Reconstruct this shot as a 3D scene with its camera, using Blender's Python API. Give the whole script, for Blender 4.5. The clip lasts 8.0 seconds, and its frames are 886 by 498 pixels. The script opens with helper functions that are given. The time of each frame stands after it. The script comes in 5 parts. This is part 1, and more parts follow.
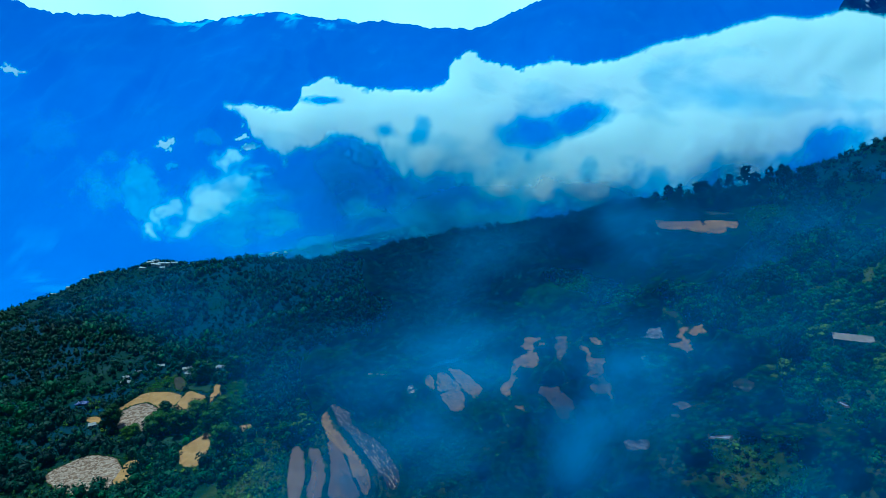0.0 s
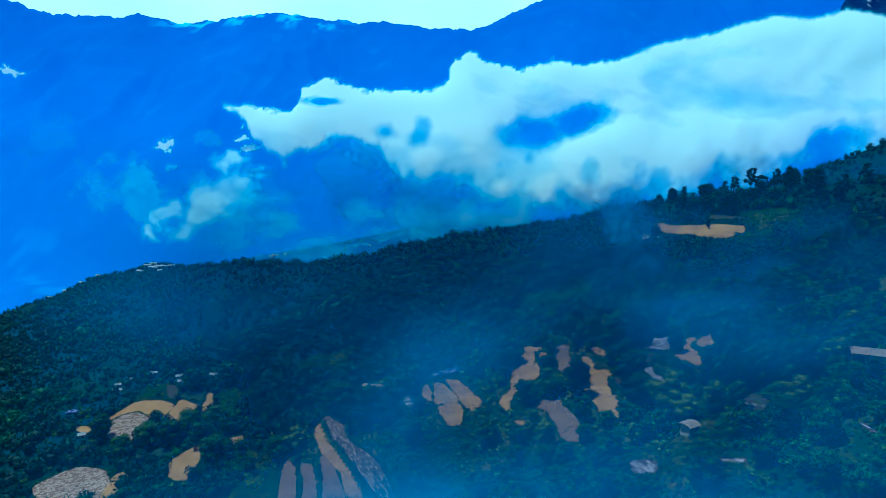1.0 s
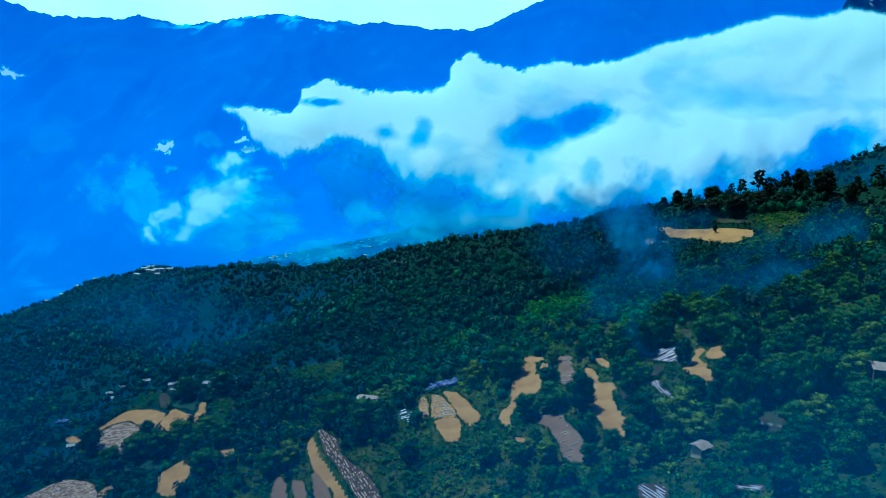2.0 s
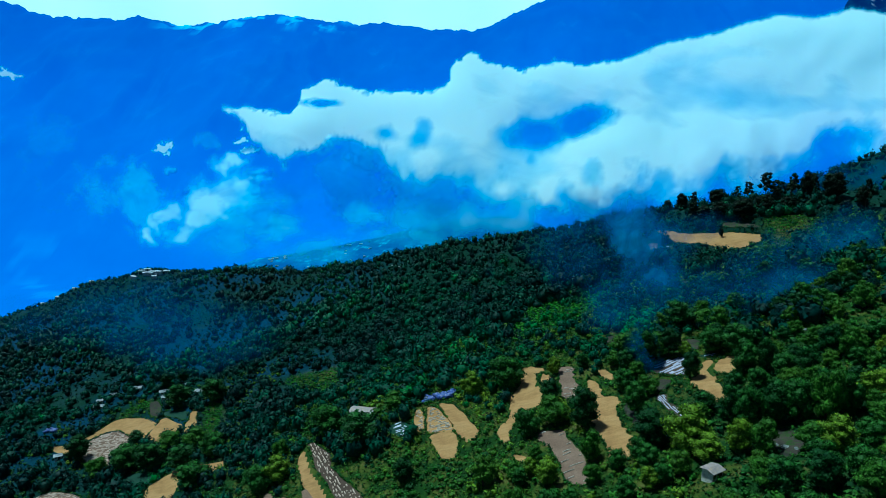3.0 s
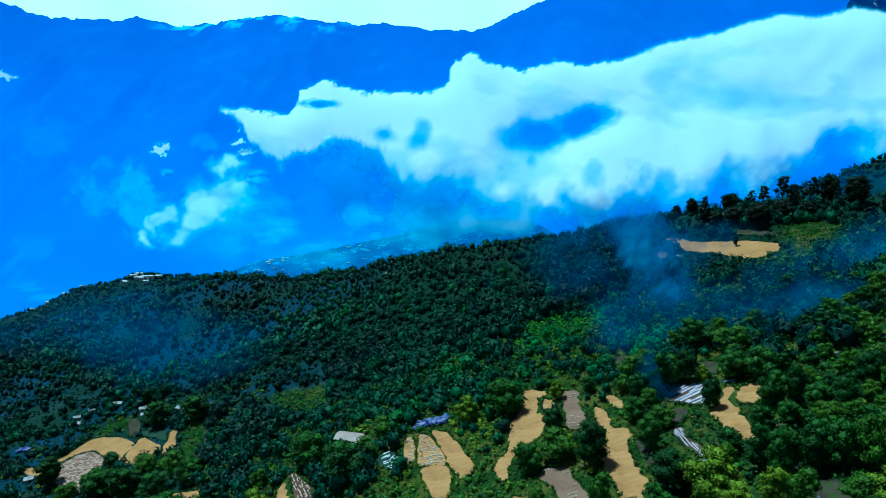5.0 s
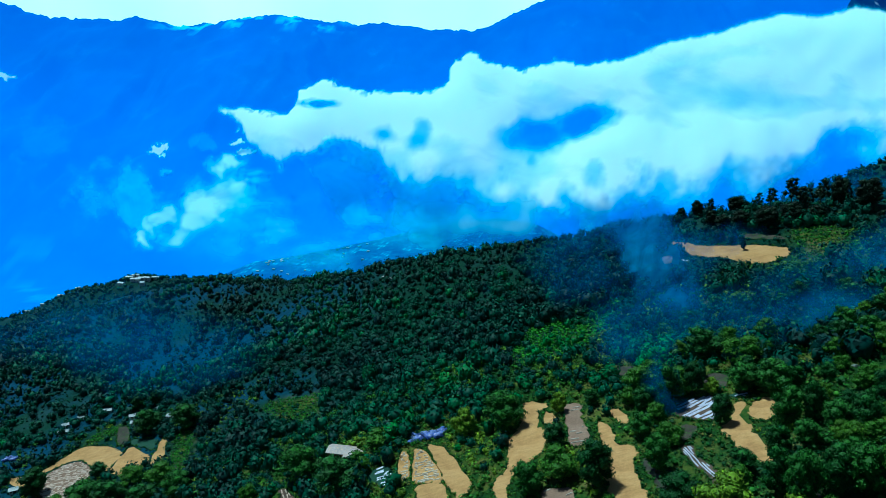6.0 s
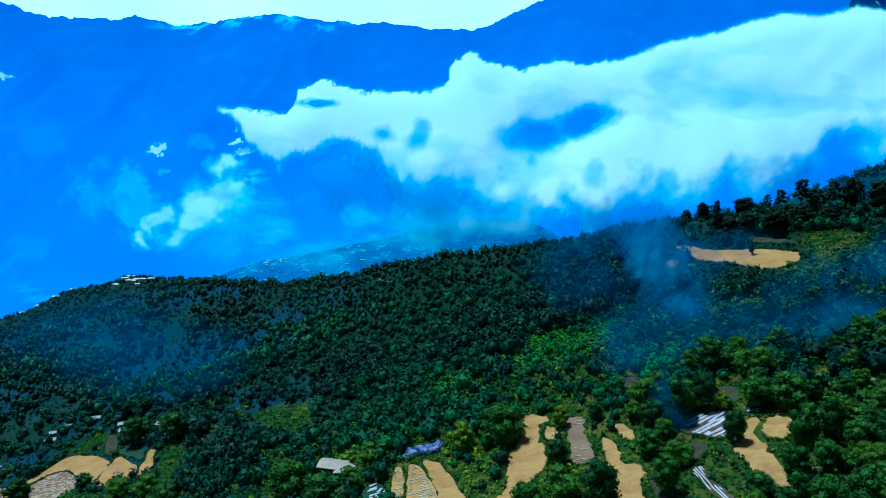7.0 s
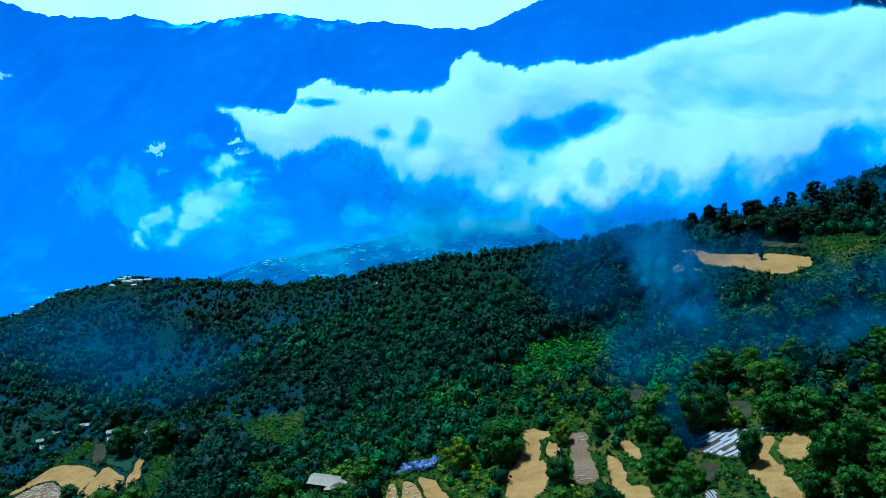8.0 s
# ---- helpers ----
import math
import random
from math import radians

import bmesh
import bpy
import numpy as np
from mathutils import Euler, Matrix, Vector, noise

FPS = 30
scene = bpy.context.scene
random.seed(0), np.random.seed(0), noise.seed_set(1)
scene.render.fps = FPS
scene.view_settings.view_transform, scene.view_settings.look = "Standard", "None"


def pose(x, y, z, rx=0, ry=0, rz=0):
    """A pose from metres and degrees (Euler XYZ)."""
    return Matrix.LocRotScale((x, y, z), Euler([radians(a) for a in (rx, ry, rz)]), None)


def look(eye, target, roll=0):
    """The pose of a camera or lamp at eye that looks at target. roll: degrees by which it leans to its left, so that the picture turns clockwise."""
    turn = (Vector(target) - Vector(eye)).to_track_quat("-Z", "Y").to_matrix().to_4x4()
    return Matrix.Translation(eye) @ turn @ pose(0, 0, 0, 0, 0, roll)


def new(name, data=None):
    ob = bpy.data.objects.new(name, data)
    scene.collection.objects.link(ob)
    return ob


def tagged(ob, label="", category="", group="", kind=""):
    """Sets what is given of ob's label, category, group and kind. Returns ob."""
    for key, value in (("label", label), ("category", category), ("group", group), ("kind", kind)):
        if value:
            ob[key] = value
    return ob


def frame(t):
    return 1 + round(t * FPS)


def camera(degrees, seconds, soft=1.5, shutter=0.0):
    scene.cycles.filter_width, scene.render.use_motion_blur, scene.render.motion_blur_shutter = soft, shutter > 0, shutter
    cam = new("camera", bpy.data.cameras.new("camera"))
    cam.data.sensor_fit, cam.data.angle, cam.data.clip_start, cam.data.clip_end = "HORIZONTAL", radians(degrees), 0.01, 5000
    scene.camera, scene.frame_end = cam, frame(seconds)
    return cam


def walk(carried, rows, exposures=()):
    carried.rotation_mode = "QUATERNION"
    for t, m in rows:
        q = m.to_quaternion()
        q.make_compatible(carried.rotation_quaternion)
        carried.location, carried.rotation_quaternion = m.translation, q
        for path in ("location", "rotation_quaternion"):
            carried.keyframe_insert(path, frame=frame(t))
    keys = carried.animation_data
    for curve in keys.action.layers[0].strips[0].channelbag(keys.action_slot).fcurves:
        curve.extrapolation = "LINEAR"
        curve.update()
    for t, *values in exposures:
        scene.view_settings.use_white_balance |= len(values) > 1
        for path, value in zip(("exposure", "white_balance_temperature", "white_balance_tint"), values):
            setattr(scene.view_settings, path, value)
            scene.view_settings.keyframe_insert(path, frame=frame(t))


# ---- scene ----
cam = camera(70.0, 8.0, soft=0.7)
PATH = [
    (0, (-0.003, 1.986, 150.403), (0.007, 3.939, 149.976), 0.4),
    (0.5, (0.691, 7.136, 150.517), (0.7, 9.09, 150.091), 0.3),
    (1, (1.566, 11.912, 150.696), (1.573, 13.866, 150.271), 0.3),
    (1.5, (2.412, 17.235, 150.838), (2.417, 19.19, 150.414), 0.2),
    (3, (4.996, 32.633, 151.011), (4.996, 34.588, 150.59), 0.1),
    (3.5, (5.82, 38.291, 151.032), (5.82, 40.247, 150.612), 0.1),
    (4, (6.517, 43.615, 150.905), (6.516, 45.57, 150.485), 0.1),
    (4.5, (7.172, 49.026, 150.843), (7.171, 50.982, 150.424), 0.0),
    (6, (9.142, 64.303, 150.663), (9.14, 66.258, 150.244), -0.0),
    (6.5, (9.829, 69.67, 150.64), (9.826, 71.625, 150.22), -0.0),
    (7, (10.401, 74.65, 150.456), (10.399, 76.605, 150.036), -0.0),
    (7.5, (11.051, 79.985, 150.387), (11.048, 81.941, 149.966), 0.0),
    (8, (11.794, 85.146, 150.349), (11.79, 87.101, 149.927), 0.0),
]
walk(cam, [(t, look(eye, aim, roll)) for t, eye, aim, roll in PATH],
     [(0.0, -0.06, 4800, -20), (0.7, -0.02, 4800, -20), (1.5, 0.1, 4800, -20), (3.0, -0.1, 4800, -20), (3.5, 0.02, 4800, -20), (4.5, 0.18, 4800, -20), (8.0, 0.22, 4800, -20)])

# ---- sky and sun ----
SUN_HIGH, SUN_TURN = 67.0, -58.0  # degrees above the horizon, degrees clockwise from +y
world = bpy.data.worlds.new("sky")
scene.world = world
world.use_nodes = True
wn = world.node_tree
sky = wn.nodes.new("ShaderNodeTexSky")
sky.sky_type = "NISHITA"
sky.sun_disc = False
sky.sun_elevation, sky.sun_rotation = radians(SUN_HIGH), radians(SUN_TURN)
sky.altitude, sky.air_density, sky.dust_density, sky.ozone_density = 1500, 1.2, 2.0, 2.0
wn.links.new(sky.outputs[0], wn.nodes["Background"].inputs[0])
wn.nodes["Background"].inputs[1].default_value = 0.036
sun = new("sun", bpy.data.lights.new("sun", "SUN"))
sun.data.energy, sun.data.angle, sun.data.color = 4.4, radians(1.0), (1.0, 0.95, 0.86)
sun_way = Vector((math.sin(radians(SUN_TURN)) * math.cos(radians(SUN_HIGH)),
                  math.cos(radians(SUN_TURN)) * math.cos(radians(SUN_HIGH)), math.sin(radians(SUN_HIGH))))
sun.matrix_world = look(sun_way * 900, (0, 0, 0))


# ---- materials ----
def node_material(name):
    m = bpy.data.materials.new(name)
    m.use_nodes = True
    nt = m.node_tree
    return m, nt, nt.nodes["Principled BSDF"]


def add(nt, kind, **values):
    n = nt.nodes.new(kind)
    for key, value in values.items():
        n.inputs[key.replace("_", " ")].default_value = value
    return n


def ramp(nt, source, stops):
    r = nt.nodes.new("ShaderNodeValToRGB")
    el = r.color_ramp.elements
    while len(el) < len(stops):
        el.new(0.5)
    for e, (p, c) in zip(el, stops):
        e.position, e.color = p, (*c, 1)
    nt.links.new(source, r.inputs[0])
    return r.outputs[0]


def mixed(nt, factor, a, b, mode="MIX"):
    n = nt.nodes.new("ShaderNodeMix")
    n.data_type, n.blend_type = "RGBA", mode
    for value, socket in ((factor, n.inputs[0]), (a, n.inputs[6]), (b, n.inputs[7])):
        if isinstance(value, bpy.types.NodeSocket):
            nt.links.new(value, socket)
        else:
            socket.default_value = value if isinstance(value, float) else (*value, 1)
    return n.outputs[2]


def noise_tex(nt, scale, detail=5.0, rough=0.6, vector=None, distort=0.0):
    n = add(nt, "ShaderNodeTexNoise", Scale=scale, Detail=detail, Roughness=rough, Distortion=distort)
    if vector is None:
        vector = nt.nodes.new("ShaderNodeTexCoord").outputs["Object"]
    nt.links.new(vector, n.inputs["Vector"])
    return n.outputs[0]


def bumped(nt, shader, height, strength, distance):
    b = add(nt, "ShaderNodeBump", Strength=strength, Distance=distance)
    nt.links.new(height, b.inputs["Height"])
    nt.links.new(b.outputs[0], shader.inputs["Normal"])


def surface(name, stops, scale, rough=0.9, fine=None, bump=0.4, depth=0.05, metal=0.0, grime=None, speckle=0.75):
    """A rough surface coloured by broad noise, multiplied with fine noise, with relief."""
    m, nt, p = node_material(name)
    broad = noise_tex(nt, scale, 6.0, 0.62)
    colour = ramp(nt, broad, stops)
    small = noise_tex(nt, fine or scale * 9, 4.0, 0.7)
    colour = mixed(nt, speckle, colour, ramp(nt, small, [(0.3, (0.55, 0.55, 0.55)), (0.72, (1.25, 1.25, 1.25))]), "MULTIPLY")
    if grime:
        stain = ramp(nt, noise_tex(nt, scale * 2.7, 3.0, 0.5), [(0.52, (0, 0, 0)), (0.68, (1, 1, 1))])
        colour = mixed(nt, stain, colour, grime)
    nt.links.new(colour, p.inputs["Base Color"])
    p.inputs["Roughness"].default_value, p.inputs["Metallic"].default_value = rough, metal
    p.inputs["Specular IOR Level"].default_value = 0.08 if rough > 0.8 else 0.4
    bumped(nt, p, small, bump, depth)
    return m


def leaf_material(name, dark, mid, light):
    """Foliage: a tone for each plant, varied leaf by leaf."""
    m, nt, p = node_material(name)
    tone = nt.nodes.new("ShaderNodeAttribute")
    tone.attribute_name = "tone"
    base = ramp(nt, tone.outputs["Fac"], [(0.0, dark), (0.55, mid), (1.0, light)])
    geo = nt.nodes.new("ShaderNodeNewGeometry")
    vary = ramp(nt, geo.outputs["Random Per Island"], [(0.0, (0.45, 0.5, 0.5)), (0.5, (0.85, 0.87, 0.87)), (0.88, (1.25, 1.25, 1.05)), (1.0, (1.7, 1.7, 1.2))])
    nt.links.new(mixed(nt, 0.9, base, vary, "MULTIPLY"), p.inputs["Base Color"])
    p.inputs["Roughness"].default_value = 0.6
    p.inputs["Specular IOR Level"].default_value = 0.12
    return m


def vapour(name, thin, colour, thick=1.0, scale=0.02, gaps=0.35, lo=0.1, hi=0.95, mid_tone=None):
    """Cloud and mist: scatters light both ways, thinned by the density of each place."""
    m, nt, p = node_material(name)
    out = nt.nodes["Material Output"]
    nt.nodes.remove(p)
    near, far = add(nt, "ShaderNodeBsdfDiffuse"), add(nt, "ShaderNodeBsdfTranslucent")
    body = add(nt, "ShaderNodeMixShader", Fac=0.5)
    nt.links.new(near.outputs[0], body.inputs[1]), nt.links.new(far.outputs[0], body.inputs[2])
    dens = nt.nodes.new("ShaderNodeAttribute")
    dens.attribute_name = "vapour"
    n = noise_tex(nt, scale, 7.0, 0.62, distort=0.6)
    veil = nt.nodes.new("ShaderNodeMapRange")
    veil.inputs["From Min"].default_value, veil.inputs["From Max"].default_value = 0.28, 0.7
    veil.inputs["To Min"].default_value, veil.inputs["To Max"].default_value = 1.0 - gaps, 1.0 + gaps * 0.4
    nt.links.new(n, veil.inputs["Value"])
    prod = nt.nodes.new("ShaderNodeMath")
    prod.operation = "MULTIPLY"
    nt.links.new(dens.outputs["Fac"], prod.inputs[0]), nt.links.new(veil.outputs[0], prod.inputs[1])
    strong = nt.nodes.new("ShaderNodeMath")
    strong.operation, strong.use_clamp = "MULTIPLY", True
    nt.links.new(prod.outputs[0], strong.inputs[0])
    strong.inputs[1].default_value = thick
    # colour by density: blue where thin, paler where dense, through an optional middle stop
    shade = ramp(nt, strong.outputs[0], [(lo, thin), (hi, colour)] if mid_tone is None else [(lo, thin), ((lo + hi) / 2, mid_tone), (hi, colour)])
    nt.links.new(shade, near.inputs[0]), nt.links.new(shade, far.inputs[0])
    clear = nt.nodes.new("ShaderNodeBsdfTransparent")
    mix = nt.nodes.new("ShaderNodeMixShader")
    nt.links.new(strong.outputs[0], mix.inputs[0])
    nt.links.new(clear.outputs[0], mix.inputs[1]), nt.links.new(body.outputs[0], mix.inputs[2])
    nt.links.new(mix.outputs[0], out.inputs[0])
    return m


def hazed_backdrop(name, ground_stops, scale, air_low, air_high, low, high, strength):
    """Far slopes with the blue air before them put into their own emission, deeper towards the valley."""
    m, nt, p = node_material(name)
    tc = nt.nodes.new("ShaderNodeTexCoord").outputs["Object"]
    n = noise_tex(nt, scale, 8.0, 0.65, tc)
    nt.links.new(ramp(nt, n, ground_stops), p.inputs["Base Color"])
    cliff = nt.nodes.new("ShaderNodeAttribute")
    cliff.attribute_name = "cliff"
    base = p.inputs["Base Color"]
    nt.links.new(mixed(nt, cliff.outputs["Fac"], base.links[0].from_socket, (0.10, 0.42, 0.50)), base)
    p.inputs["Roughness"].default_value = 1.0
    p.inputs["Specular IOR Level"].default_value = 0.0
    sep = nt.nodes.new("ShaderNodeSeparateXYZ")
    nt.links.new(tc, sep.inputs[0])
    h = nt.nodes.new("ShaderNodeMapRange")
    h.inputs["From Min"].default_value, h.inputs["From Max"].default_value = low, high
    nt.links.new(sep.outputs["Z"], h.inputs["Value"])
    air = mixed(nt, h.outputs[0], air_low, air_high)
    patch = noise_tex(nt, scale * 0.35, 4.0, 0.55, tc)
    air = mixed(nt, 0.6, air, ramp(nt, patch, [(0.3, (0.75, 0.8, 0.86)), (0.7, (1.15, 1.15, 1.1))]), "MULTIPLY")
    # the haze glows from the slope itself
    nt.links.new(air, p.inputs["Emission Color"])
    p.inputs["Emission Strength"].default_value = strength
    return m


# bluish upper stops carry thin mist in the earth colour
EARTH = surface("hillside_earth", [(0.3, (0.003, 0.020, 0.010)), (0.5, (0.006, 0.030, 0.018)), (0.64, (0.011, 0.036, 0.036)), (0.8, (0.02, 0.05, 0.07))],
                0.035, fine=0.9, bump=0.8, depth=0.4)
_nt = EARTH.node_tree
# blue mist over the open gaps, put into the ground colour
_hazed = _nt.nodes.new("ShaderNodeAttribute")
_hazed.attribute_name = "hazed"
_haze_blue = ramp(_nt, noise_tex(_nt, 0.25, 5.0, 0.65), [(0.3, (0.003, 0.022, 0.045)), (0.55, (0.006, 0.036, 0.075)), (0.75, (0.014, 0.055, 0.10))])
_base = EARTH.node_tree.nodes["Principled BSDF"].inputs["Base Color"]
_nt.links.new(mixed(_nt, _hazed.outputs["Fac"], _base.links[0].from_socket, _haze_blue), _base)
_grassy = _nt.nodes.new("ShaderNodeAttribute")
_grassy.attribute_name = "grassy"
_grass = ramp(_nt, noise_tex(_nt, 0.11, 6.0, 0.65), [(0.3, (0.004, 0.020, 0.004)), (0.47, (0.016, 0.046, 0.006)), (0.57, (0.06, 0.08, 0.012)), (0.74, (0.12, 0.095, 0.04))])
_nt.links.new(mixed(_nt, _grassy.outputs["Fac"], _base.links[0].from_socket, _grass), _base)
STRAW = surface("ripe_stubble", [(0.3, (0.24, 0.135, 0.055)), (0.5, (0.33, 0.195, 0.078)), (0.7, (0.38, 0.235, 0.10))], 0.14, fine=2.0, bump=0.4, depth=0.08, speckle=0.4)
# faint swathes left by the reapers
_nt = STRAW.node_tree
_map = _nt.nodes.new("ShaderNodeMapping")
_map.inputs["Scale"].default_value, _map.inputs["Rotation"].default_value = (0.12, 0.9, 0.5), (0, 0, 0.25)
_nt.links.new(_nt.nodes.new("ShaderNodeTexCoord").outputs["Object"], _map.inputs["Vector"])
_base = _nt.nodes["Principled BSDF"].inputs["Base Color"]
_swathe = ramp(_nt, noise_tex(_nt, 1.0, 4.0, 0.6, _map.outputs[0]), [(0.34, (0.62, 0.6, 0.56)), (0.5, (0.95, 0.95, 0.92)), (0.68, (1.2, 1.18, 1.15))])
_nt.links.new(mixed(_nt, 0.4, _base.links[0].from_socket, _swathe, "MULTIPLY"), _base)
PLOUGHED = surface("ploughed_soil", [(0.3, (0.14, 0.09, 0.065)), (0.6, (0.20, 0.135, 0.10)), (0.8, (0.26, 0.18, 0.14))], 0.12, fine=2.4, bump=0.7, depth=0.12)
# dark tone that shows between pale rows and strips
DARK_SOIL = surface("dark_plot_soil", [(0.3, (0.05, 0.034, 0.026)), (0.6, (0.085, 0.06, 0.046)), (0.8, (0.13, 0.095, 0.075))], 0.12, fine=2.4, bump=0.7, depth=0.12)
# darkened all over for the shade on the plot below the crest
FALLOW = surface("fallow_soil", [(0.3, (0.022, 0.026, 0.022)), (0.55, (0.048, 0.042, 0.036)), (0.75, (0.08, 0.066, 0.06))], 0.22, fine=2.2, bump=0.7, depth=0.12, grime=(0.03, 0.06, 0.015))
GREY_PLOT = surface("bare_grey_plot", [(0.3, (0.012, 0.04, 0.026)), (0.6, (0.022, 0.055, 0.038)), (0.8, (0.045, 0.075, 0.055))], 0.1, fine=2.0, bump=0.6, depth=0.1)
SHEET = surface("plastic_mulch_sheet", [(0.3, (0.22, 0.23, 0.34)), (0.55, (0.40, 0.42, 0.56)), (0.75, (0.56, 0.58, 0.70))], 0.5, rough=0.35, fine=3.0, bump=0.3)
PALE_ROW = surface("dry_straw_row", [(0.3, (0.36, 0.27, 0.22)), (0.6, (0.52, 0.42, 0.36)), (0.8, (0.66, 0.57, 0.50))], 0.6, fine=4.0, bump=0.6)
WHITE_ROW = surface("bleached_straw_row", [(0.3, (0.38, 0.34, 0.29)), (0.6, (0.52, 0.48, 0.42)), (0.8, (0.66, 0.62, 0.57))], 0.6, fine=4.0, bump=0.6)
TIN = surface("weathered_tin", [(0.3, (0.22, 0.19, 0.19)), (0.6, (0.31, 0.27, 0.27)), (0.8, (0.4, 0.36, 0.36))], 0.4, rough=0.6, fine=3.0, grime=(0.35, 0.27, 0.2))
PALE_ROOF = surface("pale_sheet_roof", [(0.3, (0.22, 0.32, 0.40)), (0.6, (0.40, 0.50, 0.58)), (0.8, (0.6, 0.68, 0.74))], 0.4, rough=0.5, fine=3.0)
SLATE = surface("slate_roof", [(0.3, (0.12, 0.14, 0.17)), (0.6, (0.2, 0.23, 0.27)), (0.8, (0.3, 0.33, 0.37))], 0.5, rough=0.5, fine=3.0)
WHITEWASH = surface("whitewashed_wall", [(0.3, (0.62, 0.60, 0.57)), (0.6, (0.74, 0.73, 0.70)), (0.8, (0.8, 0.8, 0.78))], 0.4, fine=2.5, grime=(0.45, 0.38, 0.3))
MUD_WALL = surface("mud_plaster", [(0.3, (0.20, 0.11, 0.06)), (0.6, (0.27, 0.16, 0.09)), (0.8, (0.33, 0.2, 0.12))], 0.5, fine=2.5)
DARK_WOOD = surface("dark_wood", [(0.3, (0.05, 0.03, 0.02)), (0.7, (0.1, 0.06, 0.04))], 1.0, fine=6.0)
BARK = surface("bark", [(0.3, (0.05, 0.035, 0.025)), (0.6, (0.09, 0.07, 0.05)), (0.8, (0.14, 0.11, 0.08))], 1.2, fine=8.0, bump=0.8)
TARP = surface("blue_tarpaulin", [(0.36, (0.008, 0.02, 0.09)), (0.46, (0.04, 0.09, 0.36)), (0.58, (0.10, 0.12, 0.34)), (0.7, (0.46, 0.48, 0.68))], 0.8, rough=0.4, fine=2.0, bump=0.8, depth=0.15)
LEAF = leaf_material("broad_leaf", (0.007, 0.040, 0.012), (0.042, 0.13, 0.012), (0.125, 0.205, 0.009))
TUFT = leaf_material("grass_tuft", (0.010, 0.045, 0.008), (0.045, 0.095, 0.010), (0.15, 0.14, 0.03))
SCRUB = leaf_material("scrub_leaf", (0.003, 0.026, 0.024), (0.008, 0.064, 0.034), (0.022, 0.145, 0.022))
BRACKEN = leaf_material("bracken_leaf", (0.010, 0.07, 0.008), (0.034, 0.15, 0.010), (0.07, 0.22, 0.012))
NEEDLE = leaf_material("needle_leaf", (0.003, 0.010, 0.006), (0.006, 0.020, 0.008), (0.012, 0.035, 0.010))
CLOUD = vapour("cloud", (0.03, 0.72, 1.0), (0.74, 1.0, 0.99), 1.12, 0.006, 0.14)
HAZE_CLOUD = vapour("thin_cloud", (0.01, 0.66, 1.0), (0.55, 0.98, 1.0), 1.15, 0.007, 0.25)
MIST = vapour("drifting_mist", (0.012, 0.30, 0.84), (0.12, 0.54, 1.0), 1.0, 0.11, 0.5)
# its middle stop is a darker blue than both ends
NEAR_MIST = vapour("near_mist", (0.003, 0.32, 0.86), (0.012, 0.42, 1.0), 1.0, 0.16, 0.25, 0.25, 0.95, (0.001, 0.21, 0.60))
# far slopes: haze is put into the surface as blue emission
FAR = hazed_backdrop("far_mountain", [(0.35, (0.002, 0.02, 0.04)), (0.6, (0.004, 0.035, 0.06)), (0.8, (0.02, 0.09, 0.13))], 0.004,
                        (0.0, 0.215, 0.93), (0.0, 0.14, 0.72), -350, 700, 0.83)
PEAK = hazed_backdrop("snowy_rock", [(0.45, (0.004, 0.012, 0.03)), (0.6, (0.01, 0.03, 0.06)), (0.68, (0.5, 0.6, 0.7))], 0.012,
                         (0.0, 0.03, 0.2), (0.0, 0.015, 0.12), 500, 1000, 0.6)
MIDDLE = hazed_backdrop("terraced_distance", [(0.35, (0.006, 0.03, 0.04)), (0.55, (0.015, 0.06, 0.08)), (0.75, (0.06, 0.16, 0.22))], 0.02,
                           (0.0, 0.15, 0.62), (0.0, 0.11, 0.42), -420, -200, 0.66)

OVERCAST, _nt, _p = node_material("bright_overcast")
_p.inputs["Base Color"].default_value, _p.inputs["Roughness"].default_value = (0.8, 0.9, 0.9, 1), 1.0
_nt.links.new(ramp(_nt, noise_tex(_nt, 0.0012, 3.0, 0.5), [(0.3, (0.66, 0.93, 0.86)), (0.7, (0.80, 1.0, 0.95))]), _p.inputs["Emission Color"])
_p.inputs["Emission Strength"].default_value = 0.95


# ---- shape helpers ----
def lattice(ix, iy, seed):
    h = (ix.astype(np.int64) * 374761393 + iy.astype(np.int64) * 668265263 + seed * 974711) & 0x7FFFFFFF
    h = ((h ^ (h >> 13)) * 1274126177) & 0x7FFFFFFF
    return ((h ^ (h >> 16)) % 65536) / 32768.0 - 1.0


def value_noise(x, y, seed=0):
    x, y = np.asarray(x, float), np.asarray(y, float)
    ix, iy = np.floor(x), np.floor(y)
    u, v = x - ix, y - iy
    u, v = u * u * u * (u * (u * 6 - 15) + 10), v * v * v * (v * (v * 6 - 15) + 10)
    a, b = lattice(ix, iy, seed), lattice(ix + 1, iy, seed)
    c, d = lattice(ix, iy + 1, seed), lattice(ix + 1, iy + 1, seed)
    return (a * (1 - u) + b * u) * (1 - v) + (c * (1 - u) + d * u) * v


def fbm(x, y, octaves=4, seed=0, gain=0.5):
    total, amp = 0.0, 1.0
    for k in range(octaves):
        total = total + amp * value_noise(x * 2 ** k + 17.3 * k, y * 2 ** k - 9.1 * k, seed + k)
        amp *= gain
    return total


def smooth(a, b, v):
    s = np.clip((v - a) / (b - a), 0, 1)
    return s * s * (3 - 2 * s)


